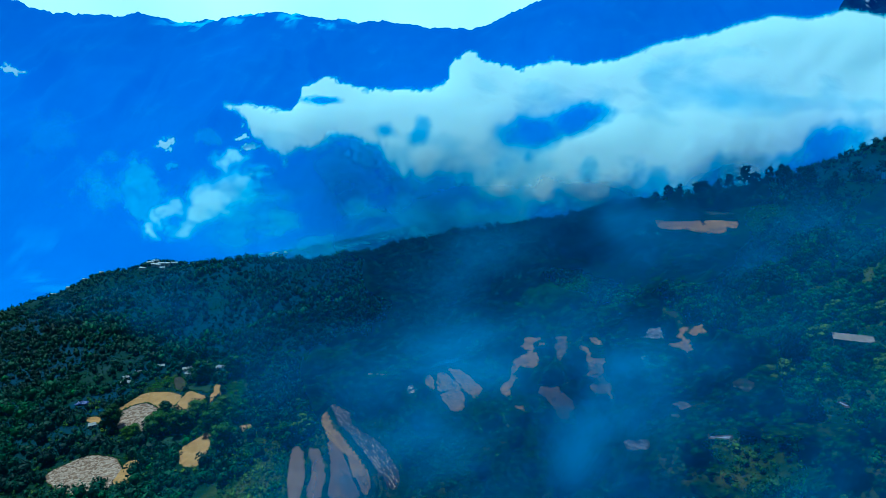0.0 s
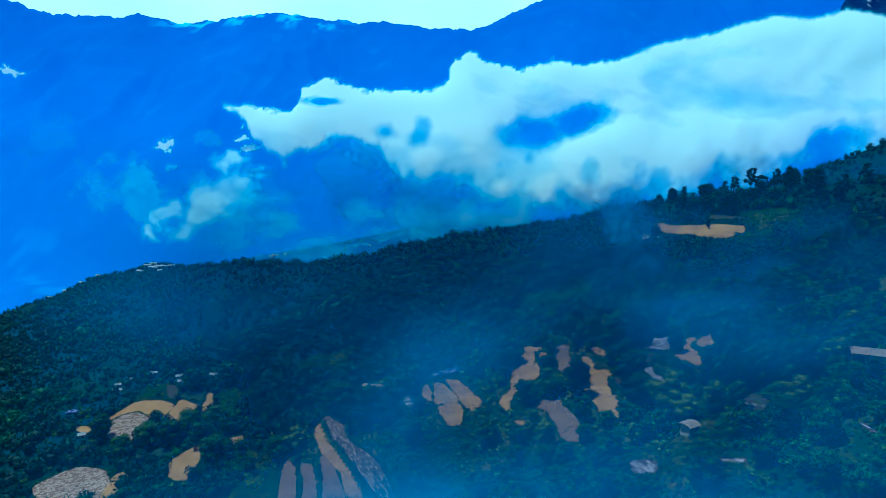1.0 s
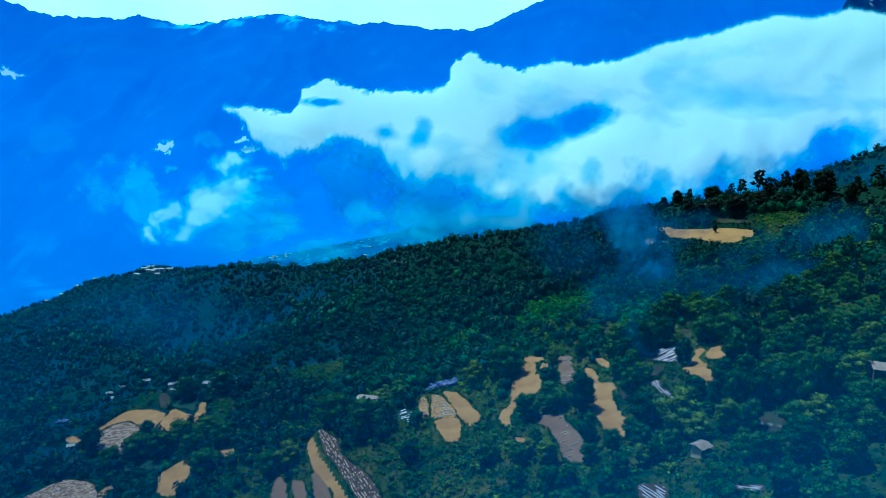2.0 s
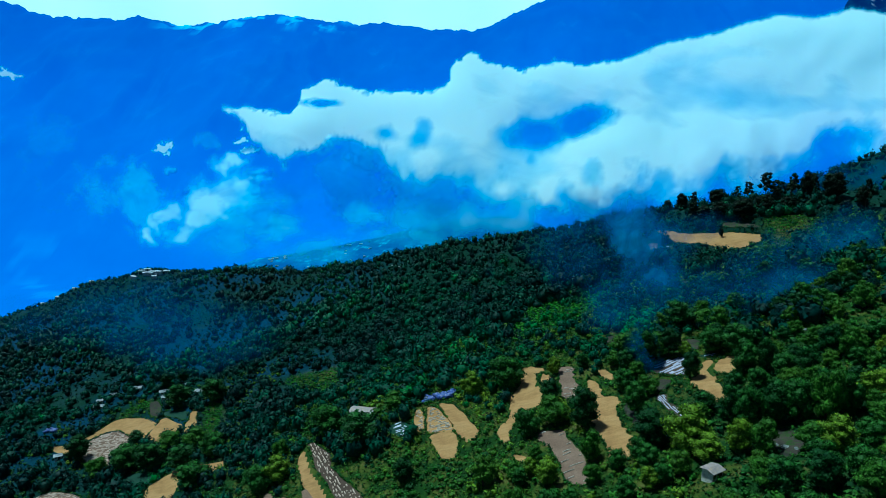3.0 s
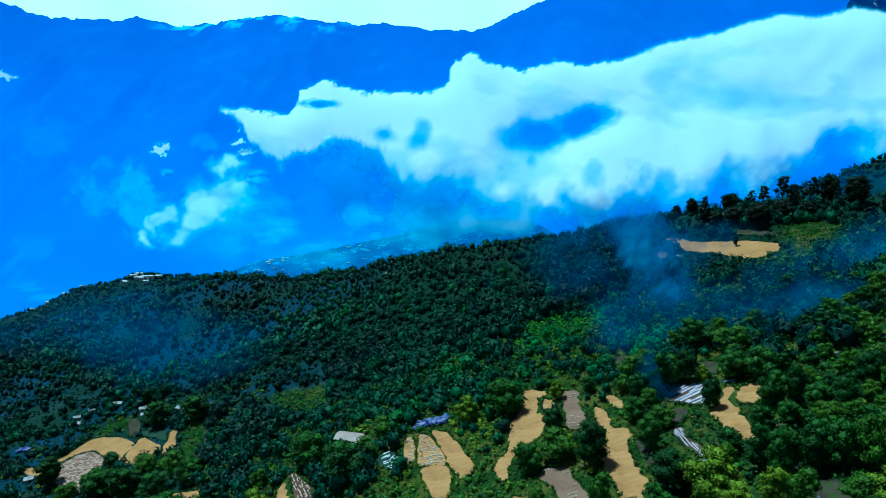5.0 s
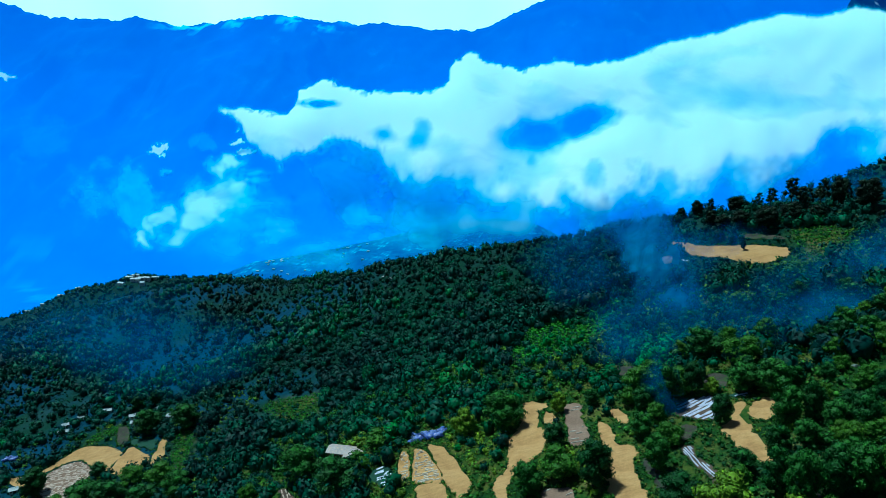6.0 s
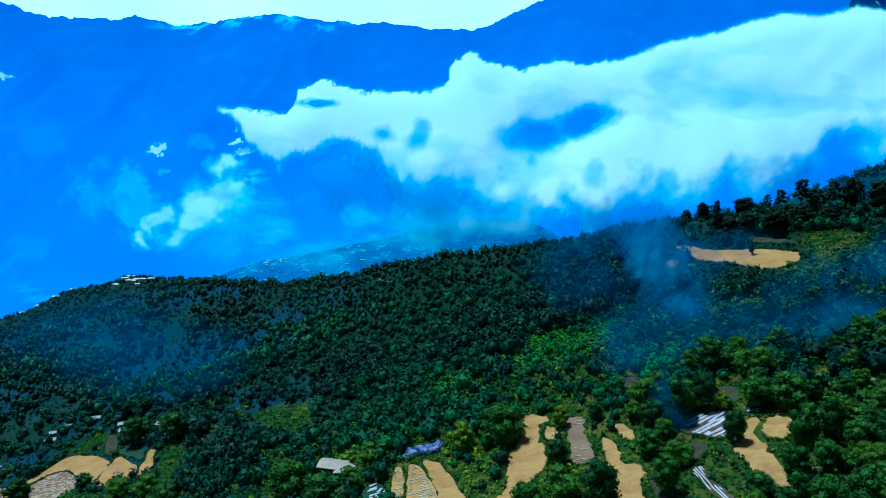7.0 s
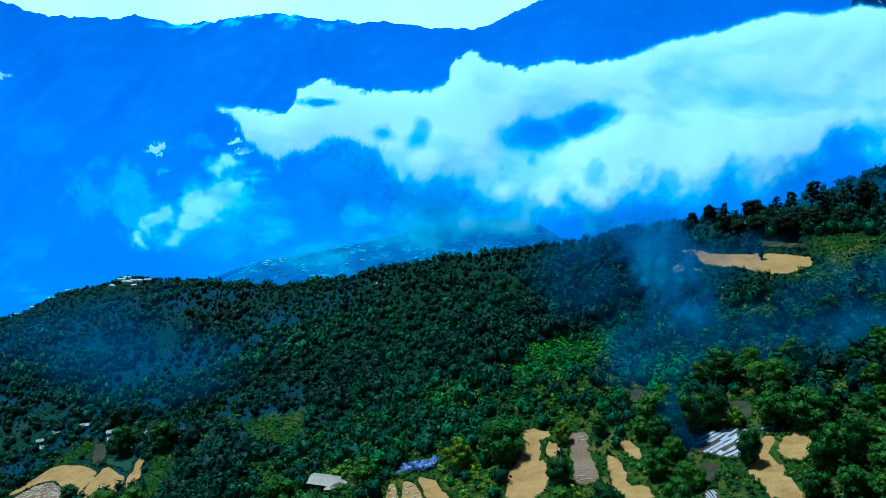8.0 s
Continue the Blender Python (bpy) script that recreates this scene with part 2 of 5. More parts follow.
def mesh_object(name, verts, faces, material, smooth_faces=True, parent=None, label=""):
    me = bpy.data.meshes.new(name)
    me.from_pydata(verts if isinstance(verts, list) else verts.tolist(), [], faces if isinstance(faces, list) else faces.tolist())
    me.materials.append(material)
    if smooth_faces:
        me.polygons.foreach_set("use_smooth", np.ones(len(me.polygons), bool))
    ob = new(name, me)
    if parent:
        ob.parent = parent
    if label:
        ob["label"] = label
    return ob


def part(name, bm, material, parent, label=""):
    me = bpy.data.meshes.new(name)
    bm.to_mesh(me)
    bm.free()
    me.materials.append(material)
    ob = new(name, me)
    ob.parent = parent
    if label:
        ob["label"] = label
    return ob


def grid_faces(nx, ny):
    i = np.arange(nx * ny).reshape(ny, nx)
    return np.stack([i[:-1, :-1], i[:-1, 1:], i[1:, 1:], i[1:, :-1]], -1).reshape(-1, 4)


def set_value(ob, name, values):
    a = ob.data.attributes.new(name, "FLOAT", "POINT")
    a.data.foreach_set("value", np.asarray(values, np.float32))


def empty(name, place, turn=0.0):
    ob = new(name)
    ob.empty_display_size = 0.5
    ob.matrix_world = pose(*place, 0, 0, turn)
    return ob


def box(bm, size, centre, turn=0.0, bevel=0.0):
    m = Matrix.Translation(centre) @ Matrix.Rotation(turn, 4, "Z") @ Matrix.Diagonal((*size, 1))
    made = bmesh.ops.create_cube(bm, size=1, matrix=m)
    if bevel:
        edges = {e for v in made["verts"] for e in v.link_edges}
        bmesh.ops.bevel(bm, geom=list(edges), offset=bevel, segments=1, affect="EDGES")


# ---- the hillside ----
SLOPE = (42.86, 82.07, 18.88, -3.60, -4.10, 11.49, -8.41, 1.24, 5.49, -5.53)
SWELLS = [(-350, 548, -3.5), (-250, 364, 3.3), (-250, 548, 2.6), (-250, 640, 9.9), (-150, 272, -2.9), (-150, 456, -4.4), (-150, 548, -10.0), (-150, 640, 5.9), (-50, 180, -3.1), (-50, 272, 9.6), (-50, 364, -8.1), (-50, 548, -0.9), (50, 364, -4.5), (150, 272, -9.9), (150, 364, 6.8), (150, 456, -5.4), (250, 364, -2.8)]


def crest_line(x):
    return 482 - 0.66 * x


def hill(x, y):
    """Height of the wooded hillside: rises to +x, up to its crest, and falls away behind it."""
    x, y = np.asarray(x, float), np.asarray(y, float)
    xx, yy = np.clip(x, -285, 260), np.maximum(y, 135)
    top = crest_line(xx)
    d = np.maximum(0, yy - top + 4)
    ye = np.minimum(yy, top + 20)
    u, v = xx / 200, (ye - 350) / 200
    c = SLOPE
    z = (c[0] + c[1] * u + c[2] * v + c[3] * u * u + c[4] * u * v + c[5] * v * v
         + c[6] * u ** 3 + c[7] * u * u * v + c[8] * u * v * v + c[9] * v ** 3)
    for bx, by, bh in SWELLS:
        z = z + bh * np.exp(-((xx - bx) ** 2 + (ye - by) ** 2) / (2 * 75.0 ** 2))
    z = z + 0.3 * (x - xx) - 4.0 * smooth(-110, -230, xx) * smooth(-110, -10, yy - top)
    # a low shoulder along the crest
    z = z + np.interp(xx, [-285, -210, -150, -60, 90, 130, 260], [1.5, 4.5, 3.5, 1.5, 1.5, 3.0, 3.5]) * np.exp(-((yy - top) / 45) ** 2)
    return z - np.where(d < 80, 0.32 * d + 0.0035 * d * d, 48.0 + 0.85 * (d - 80))


# Terraces: corners in plan, and what grows there.
FIELDS = []


def plot(kind, *corners):
    FIELDS.append((kind, corners))


plot("straw", (-185, 381), (-170, 375), (-158, 365), (-158, 355), (-159, 351), (-168, 354), (-180, 367), (-188, 369), (-194, 365), (-200, 361), (-202, 363), (-196, 371), (-191, 380))
plot("straw", (-156, 365), (-154, 367), (-138, 352), (-136, 347), (-138, 340), (-143, 339), (-150, 341), (-156, 346), (-156, 354))
plot("straw", (-138, 366), (-134, 363), (-129, 349), (-126, 335), (-132, 340), (-135, 347), (-136, 355))
plot("rows", (-182, 366), (-175, 360), (-168, 352), (-169, 343), (-169, 337), (-167, 329), (-160, 318), (-163, 320), (-172, 333), (-179, 334), (-188, 341), (-192, 350), (-197, 358), (-193, 363), (-187, 366))
plot("straw", (-222, 366), (-215, 365), (-209, 363), (-205, 355), (-209, 356), (-218, 361))
plot("fallow", (-177, 396), (-170, 394), (-163, 381), (-160, 371), (-167, 376))
plot("grey", (-159, 376), (-152, 373), (-142, 370), (-139, 357), (-148, 365), (-156, 370))
plot("meadow", (-188, 392), (-177, 398), (-174, 388), (-180, 383), (-188, 384))
plot("meadow", (-131, 370), (-120, 365), (-114, 349), (-110, 326), (-114, 324), (-122, 338))
plot("straw", (-119, 296), (-107, 294), (-97, 289), (-88, 288), (-86, 284), (-94, 284), (-96, 281), (-108, 288), (-116, 290))
plot("grey", (-150, 306), (-147, 311), (-129, 303), (-129, 294), (-135, 294))
plot("straw", (37, 271), (40, 270), (44, 266), (44, 263), (41, 262), (40, 257), (41, 249), (40, 241), (38, 237), (34, 233), (31, 232), (28, 227), (27, 219), (25, 218), (24, 220), (23, 225), (25, 230), (28, 233), (29, 240), (30, 249), (33, 253), (35, 258))
plot("straw", (44, 261), (45, 258), (46, 253), (45, 251), (42, 252), (42, 257))
plot("littered", (50, 261), (55, 259), (53, 251), (53, 241), (52, 235), (48, 234), (46, 236), (48, 245), (48, 252))
plot("straw", (3, 262), (9, 257), (12, 250), (14, 243), (17, 234), (16, 228), (13, 227), (11, 232), (9, 240), (7, 250))
plot("straw", (0, 239), (6, 238), (9, 236), (10, 230), (10, 223), (8, 220), (5, 221), (3, 226), (2, 232))
plot("stubble_rows", (-1, 262), (2, 260), (6, 251), (9, 238), (6, 239), (0, 241), (-1, 250))
plot("stubble_rows", (-6, 263), (-3, 262), (-2, 254), (-2, 245), (-5, 246), (-6, 255))
plot("scraps", (-16, 256), (-12, 259), (-8, 255), (-7, 247), (-9, 244), (-12, 248), (-16, 253))
plot("littered", (35, 216), (37, 217), (43, 214), (43, 207), (44, 202), (45, 196), (44, 183), (38, 186), (38, 202), (37, 207), (35, 212))
plot("straw", (27, 210), (30, 207), (30, 203), (27, 205))
plot("straw", (57, 244), (59, 240), (59, 233), (58, 228), (62, 225), (62, 221), (59.5, 218), (58.5, 211), (58.5, 204), (59.5, 197), (58, 192), (53, 187), (51, 191), (52, 196), (52, 203), (51, 208), (52, 217), (55, 223), (55, 233))
plot("straw", (61, 249), (64, 249), (65, 243), (64, 238), (62, 241))
plot("fallow", (63, 219), (65, 218), (64, 213), (65, 207), (63.5, 202), (61.5, 203), (61, 210))
plot("sheet", (79, 240), (82, 242), (89, 241), (93, 238), (90, 231), (84, 227), (79, 231), (77, 234))
plot("fallow", (77, 229), (80, 226), (78, 223), (75, 220), (73, 221), (75, 226))
plot("sheet", (72, 218), (75, 217), (74, 212), (75, 205), (76, 197), (73, 198), (72, 206), (72, 212))
plot("scraps", (65, 209), (67, 208), (68, 201), (69, 191), (66, 191), (66, 201))
plot("straw", (93, 233), (95.5, 232), (94.5, 227), (92, 222), (89.5, 215), (89.5, 208), (88, 199), (85, 201), (84, 206), (83, 210), (84, 213), (83, 218), (84, 221), (87, 223), (90, 227))
plot("straw", (93, 226), (97, 230), (100, 231), (103, 230), (99, 222), (95, 219), (92, 221))
plot("scraps", (93, 238), (96, 238), (99, 236), (98, 234), (95, 235))
plot("fallow", (94, 255), (99, 251), (95, 243), (90, 246))
plot("fallow", (71, 277), (78, 274), (75, 266), (70, 269))
plot("fallow", (86, 186), (88, 186), (88, 178), (91, 177), (91, 170), (86, 164), (83, 166), (85, 173), (84, 181))
plot("straw", (120, 368), (125, 363), (131, 353), (139, 347), (143, 344), (150, 339), (156, 331), (156, 328), (152, 324), (145, 323), (140, 325), (137, 330), (133, 338), (127, 342), (123, 351))
plot("sheet", (111, 357), (116, 360), (118, 355), (114, 349), (110, 352))
plot("scraps", (118, 351), (120, 350), (122, 347), (121, 345), (118, 348))
plot("fallow", (150, 352), (158, 342), (159, 336), (145, 349), (138, 355))
plot("meadow", (163, 340), (174, 333), (178, 329), (175, 312), (169, 304), (165, 311), (158, 315), (158, 323), (160, 331))
plot("straw", (-130, 288), (-118, 298), (-110, 280), (-111, 263), (-121, 271))
plot("straw", (-159, 278), (-161, 298), (-151, 295), (-150, 279), (-151, 268))
plot("rows", (-212, 307), (-191, 318), (-172, 307), (-160, 292), (-161, 275), (-184, 282))
plot("plough", (-61, 241), (-56, 238), (-50, 217), (-48, 201), (-55, 205))
plot("plough", (-53, 235), (-46, 228), (-41, 212), (-39, 195), (-47, 200), (-47, 216))
plot("plough", (-45, 232), (-41, 232), (-33, 210), (-25, 186), (-38, 194), (-39, 210))
plot("straw", (-51, 254), (-49, 262), (-43, 243), (-32, 223), (-23, 196), (-24, 189), (-28, 195), (-34, 218), (-46, 237))
plot("heaps", (-49, 266), (-38, 252), (-35, 239), (-20, 215), (-13, 193), (-15, 185), (-22, 201), (-31, 222), (-42, 245))
plot("meadow", (-83, 361), (-80, 368), (-68, 364), (-52, 354), (-47, 338), (-50, 331), (-57, 328), (-67, 334))
plot("sheet", (96, 144), (97, 143), (96, 131), (94, 132))
plot("sheet", (51, 163), (57, 159), (55, 152), (50, 155))
plot("sheet", (68, 150), (73, 145), (72, 143), (68, 146))


def rounded(corners, rng):
    p = np.array(corners, float)
    p = p.mean(0) + (p - p.mean(0)) * 1.05
    for _ in range(2):
        q = np.roll(p, -1, 0)
        p = np.stack([0.82 * p + 0.18 * q, 0.18 * p + 0.82 * q], 1).reshape(-1, 2)
    return p + rng.normal(0, 0.3, p.shape)


def inside(p, x, y):
    res = np.zeros(np.shape(x), bool)
    for (x1, y1), (x2, y2) in zip(p, np.roll(p, -1, 0)):
        cond = (y1 > y) != (y2 > y)
        res ^= cond & (x < (x2 - x1) * (y - y1) / (y2 - y1 + 1e-12) + x1)
    return res


def edge_distance(p, x, y):
    best = np.full(np.shape(x), 1e9)
    for (x1, y1), (x2, y2) in zip(p, np.roll(p, -1, 0)):
        dx, dy = x2 - x1, y2 - y1
        t = np.clip(((x - x1) * dx + (y - y1) * dy) / (dx * dx + dy * dy + 1e-9), 0, 1)
        best = np.minimum(best, np.hypot(x - x1 - t * dx, y - y1 - t * dy))
    return best


plan_rng = np.random.default_rng(5)
TERRACES = []
for kind, corners in FIELDS:
    outline = rounded(corners, plan_rng)
    cx, cy = outline.mean(0)
    zc = float(hill(outline[:, 0], outline[:, 1]).mean())
    gx = float(hill(cx + 5, cy) - hill(cx - 5, cy)) / 10 * 0.8
    gy = float(hill(cx, cy + 5) - hill(cx, cy - 5)) / 10 * 0.9
    TERRACES.append((kind, outline, (cx, cy, zc, gx, gy)))


def level(plane, x, y):
    cx, cy, zc, gx, gy = plane
    return zc + gx * (x - cx) + gy * (y - cy)


def ground(x, y):
    """The hillside with its terraces cut in."""
    x, y = np.asarray(x, float), np.asarray(y, float)
    z = hill(x, y) + 0.9 * fbm(x / 22, y / 22, 4, 3)
    for kind, outline, plane in TERRACES:
        lo, hi = outline.min(0) - 2.2, outline.max(0) + 2.2
        near = (x > lo[0]) & (x < hi[0]) & (y > lo[1]) & (y < hi[1])
        if near.any() and kind != "meadow":
            xs, ys = x[near], y[near]
            d = edge_distance(outline, xs, ys)
            w = np.where(inside(outline, xs, ys), 1.0, 1 - smooth(0.5, 1.9, d))
            z[near] = z[near] * (1 - w) + (level(plane, xs, ys) - 0.12) * w
    return z


def on_field(x, y, margin=0.5, meadows=False):
    """Whether a place lies on a tended terrace; bushes may stand on meadows."""
    hit = np.zeros(np.shape(x), bool)
    for kind, outline, plane in TERRACES:
        if kind == "meadow" and not meadows:
            continue
        lo, hi = outline.min(0) - margin, outline.max(0) + margin
        near = (x > lo[0]) & (x < hi[0]) & (y > lo[1]) & (y < hi[1])
        if near.any():
            xs, ys = x[near], y[near]
            hit[near] |= inside(outline, xs, ys) | (edge_distance(outline, xs, ys) < margin)
    return hit


def steps(*spans):
    out = []
    for a, b, s in spans:
        out.append(np.arange(a, b, s))
    return np.concatenate(out)


gxs = steps((-3000, -900, 150), (-900, -560, 24), (-560, -230, 5), (-230, 190, 1.6), (190, 320, 5), (320, 900, 24), (900, 3001, 150))
gys = steps((-1400, -200, 80), (-200, 120, 16), (120, 400, 1.6), (400, 700, 4), (700, 860, 10), (860, 1300, 24))
gx_, gy_ = np.meshgrid(gxs, gys)
gz_ = ground(gx_, gy_)
gz_ = np.maximum(gz_, -560 + 0 * gz_)
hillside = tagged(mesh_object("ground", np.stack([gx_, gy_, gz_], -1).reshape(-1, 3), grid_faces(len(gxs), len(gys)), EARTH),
       "steep, partly bare green hillside cut into terraces", "hillside", kind="structure")
# mist tint by place: strongest towards -x and up the slope
haze_gaps = 0.95 * smooth(0, -110, gx_) * smooth(300, 380, gy_) * smooth(-0.8, 0.1, fbm(gx_ / 60, gy_ / 60, 4, 191))
set_value(hillside, "hazed", haze_gaps.ravel())
# less grass among the grove's trees: their shade darkens the ground colour
grass = smooth(-110, -70, gx_) * smooth(330, 280, gy_) * (1 - 0.3 * smooth(62, 90, gx_) * smooth(232, 205, gy_))
for kind, outline, plane in TERRACES:
    if kind == "meadow":
        close = np.hypot(gx_ - plane[0], gy_ - plane[1]) < 40
        d = edge_distance(outline, gx_[close], gy_[close])
        grass[close] = np.maximum(grass[close], np.where(inside(outline, gx_[close], gy_[close]), 0.4 + 0.6 * smooth(0, 5, d), 0.4 * smooth(5, 0, d)))
set_value(hillside, "grassy", grass.ravel())


# ---- spurs, valley and mountains behind ----
def spur(name, label, xs, ys, height, material):
    x, y = np.meshgrid(xs, ys)
    return tagged(mesh_object(name, np.stack([x, y, height(x, y)], -1).reshape(-1, 3), grid_faces(len(xs), len(ys)), material),
                  label, "hill", kind="structure")


def village_spur(x, y):
    top = np.interp(x, [-1000, -660, -584, -540, -498, -440, -400, -343, -230, -100], [-262, -153, -127, -104, -94, -83, -85, -88, -170, -260])
    d = np.abs(y - 960 - 0.12 * (x + 440))
    return top - 0.0022 * d ** 2 / (1 + d / 260) - 0.25 * d + 2.0 * fbm(x / 40, y / 40, 4, 21)


spur("ground_spur", "wooded spur with a white village on its crest", np.arange(-1000, -100, 9.0), np.arange(800, 1200, 9.0), village_spur, EARTH)


def upper_spur(x, y):
    top = np.interp(x, [255, 278, 292, 310, 350, 640], [46, 68, 82, 92, 106, 230])
    d = np.abs(y - 570)
    return top - 0.004 * d ** 2 / (1 + d / 160) - 0.15 * d + 1.5 * fbm(x / 30, y / 30, 4, 23)


spur("ground_spur", "dim wooded shoulder rising behind the crest", np.arange(255, 640, 7.0), np.arange(500, 680, 7.0), upper_spur, EARTH)


def terraced_spur(x, y):
    top = np.interp(x, [-1100, -676, -585, -460, -317, -194, -75, 35, 183, 300, 420, 900], [-480, -341, -306, -286, -258, -232, -202, -180, -165, -190, -250, -300])
    d = 2000 - y
    z = top - 0.28 * np.maximum(d, 0) - 0.5 * np.maximum(-d, 0) + (4 + 10 * smooth(10, 120, np.abs(d))) * fbm(x / 150, y / 150, 5, 31)
    stepped = np.floor(z / 6) * 6 + 6 * smooth(0.6, 1.0, z / 6 - np.floor(z / 6))
    return np.where(d > 8, stepped, z)


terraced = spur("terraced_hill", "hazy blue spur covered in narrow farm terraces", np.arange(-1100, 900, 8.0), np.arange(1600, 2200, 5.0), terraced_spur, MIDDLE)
tz = np.array([v.co.z for v in terraced.data.vertices]) / 6
tx, ty = (np.array([v.co[k] for v in terraced.data.vertices]) for k in (0, 1))
strips = smooth(0.05, 0.35, fbm(tx / 60, ty / 25, 3, 33)) * smooth(0.02, 0.15, tz - np.floor(tz)) * smooth(0.5, 0.3, tz - np.floor(tz))
set_value(terraced, "cliff", 0.8 * strips)


def mountain_height(x, y):
    top = np.interp(x, [-4200, -2814, -2467, -2108, -1942, -1676, -1385, -1093, -806, -590, -301, -84, 199, 422, 653, 1129, 1700, 2777, 4200],
                    [900, 833, 742, 724, 750, 699, 723, 758, 724, 711, 701, 677, 660, 754, 849, 985, 1080, 1130, 1200])
    s = np.clip((y - 2500) / 1800, 0, 1)
    back = np.maximum(y - 4300, 0)
    rough = 1 - np.abs(fbm(x / 520 + 0.3 * fbm(x / 300, y / 300, 2, 44), y / 900, 5, 41, 0.52))
    z = -520 + (top + 520) * s ** 0.9 + (rough - 0.75) * 150 * s * (1 - s) * 3.2
    z = z + 12 * fbm(x / 90, y / 90, 4, 47) * smooth(0.3, 0.9, s) - 0.5 * back
    return z


mxs, mys = np.arange(-4200, 4201, 13.0), np.concatenate([np.arange(700, 1400, 100.0), np.arange(1400, 4240, 45.0), np.arange(4240, 4370, 20.0), np.arange(4370, 4500, 60.0)])
mx_, my_ = np.meshgrid(mxs, mys)
mz_ = mountain_height(mx_, my_)
edge = 5.0 * fbm(mx_ / 24, my_ / 60, 3, 52) + 7 * np.abs(value_noise(mx_ / 13, my_ / 30, 53))
mz_ += np.where(np.abs(my_ - 4300) < 60, edge, 0)
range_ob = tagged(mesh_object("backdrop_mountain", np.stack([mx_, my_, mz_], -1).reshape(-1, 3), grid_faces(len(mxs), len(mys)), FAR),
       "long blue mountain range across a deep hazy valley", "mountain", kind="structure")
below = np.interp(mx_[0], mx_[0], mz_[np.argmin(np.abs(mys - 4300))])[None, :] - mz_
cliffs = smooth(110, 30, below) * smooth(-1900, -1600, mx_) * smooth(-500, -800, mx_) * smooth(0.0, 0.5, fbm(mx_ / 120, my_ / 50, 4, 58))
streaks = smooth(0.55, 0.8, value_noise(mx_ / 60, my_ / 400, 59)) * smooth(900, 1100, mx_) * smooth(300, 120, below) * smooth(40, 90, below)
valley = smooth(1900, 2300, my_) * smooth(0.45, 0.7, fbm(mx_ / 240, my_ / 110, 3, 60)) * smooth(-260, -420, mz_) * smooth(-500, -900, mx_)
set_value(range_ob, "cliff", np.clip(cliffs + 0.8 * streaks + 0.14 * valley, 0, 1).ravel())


def peak_height(x, y):
    s = np.clip((y - 3300) / 600, 0, 1)
    return 250 + (478 + 0.42 * np.clip(x - 2200, -400, 2000) - 250 + 250) * s + 60 * fbm(x / 120, y / 120, 5, 57, 0.55) * s - 1.2 * np.maximum(y - 3900, 0)


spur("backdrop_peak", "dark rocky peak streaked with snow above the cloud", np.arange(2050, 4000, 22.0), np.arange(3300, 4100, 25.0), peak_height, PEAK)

sxs, szs = np.arange(-4400, 4401, 200.0), np.arange(300, 1900, 100.0)
sx_, sz_ = np.meshgrid(sxs, szs)
tagged(mesh_object("backdrop_overcast", np.stack([sx_, 4700 + 0.00001 * sx_ ** 2, sz_], -1).reshape(-1, 3), grid_faces(len(sxs), len(szs)), OVERCAST),
       "bright pale overcast sky behind the mountains", "sky", kind="structure")


# ---- clouds and mist ----
def vapour_body(name, label, x0, x1, z0, z1, step, density, depth, y0, material, closed, swell=0.5, scale=120.0, seed=61, category="cloud", lean=None):
    """A billowing body of cloud: as deep as it is dense, thinning out to its rims."""
    xs, zs = np.arange(x0, x1 + step, step), np.arange(z0, z1 + step, step)
    x, z = np.meshgrid(xs, zs)
    dn = np.clip(density(x, z), 0, 1)
    soft = np.sqrt(dn)
    for _ in range(60):
        pad = np.pad(soft, 1, mode="edge")
        soft = (pad[1:-1, 1:-1] + pad[:-2, 1:-1] + pad[2:, 1:-1] + pad[1:-1, :-2] + pad[1:-1, 2:]) / 5
    bulge = soft * depth * (0.6 + swell * fbm(x / scale, z / scale, 3, seed, 0.4))
    axis = y0 + (lean(x, z) if lean else 0 * x)
    faces = grid_faces(len(xs), len(zs))
    keep = (dn.reshape(-1)[faces] > 0.015).any(1)
    faces = faces[keep]
    far = (axis - 38) / (y0 - 38)
    x, z = 6 + (x - 6) * far, 151 + (z - 151) * far
    sides = [np.stack([x, axis - bulge, z], -1).reshape(-1, 3)]
    allf, alld = [faces], [dn.reshape(-1)]
    if closed:
        back = soft * depth * (0.6 + swell * fbm(x / scale, z / scale, 4, seed + 9, 0.55))
        sides.append(np.stack([x, axis + back, z], -1).reshape(-1, 3))
        allf.append(faces[:, ::-1] + x.size)
        alld.append(dn.reshape(-1))
    verts, faces, dens = np.concatenate(sides), np.concatenate(allf), np.concatenate(alld)
    used, inv = np.unique(faces, return_inverse=True)
    ob = mesh_object(name, verts[used], inv.reshape(faces.shape), material)
    set_value(ob, "vapour", dens[used])
    return tagged(ob, label, category, kind="stuff")


BANK = [(-733, 176, 160), (-690, 170, 128), (-642, 168, 90), (-590, 160, 30), (-535, 150, -16), (-488, 154, -4), (-454, 221, 8), (-418, 240, 22), (-392, 251, 48), (-355, 257, 78),
        (-325, 240, 82), (-270, 224, 58), (-240, 222, 42), (-205, 222, 12), (-165, 222, -40), (-120, 222, -84), (-59, 221, -112), (7, 229, -84), (43, 298, -70), (96, 351, -84), (163, 317, -122),
        (259, 285, -140), (355, 323, -183), (476, 310, -176), (593, 325, -110), (723, 379, -80), (863, 408, -76), (1071, 466, -45), (1190, 458, 15), (1311, 488, 70), (1420, 466, 78),
        (1763, 511, 95), (2050, 442, 100)]


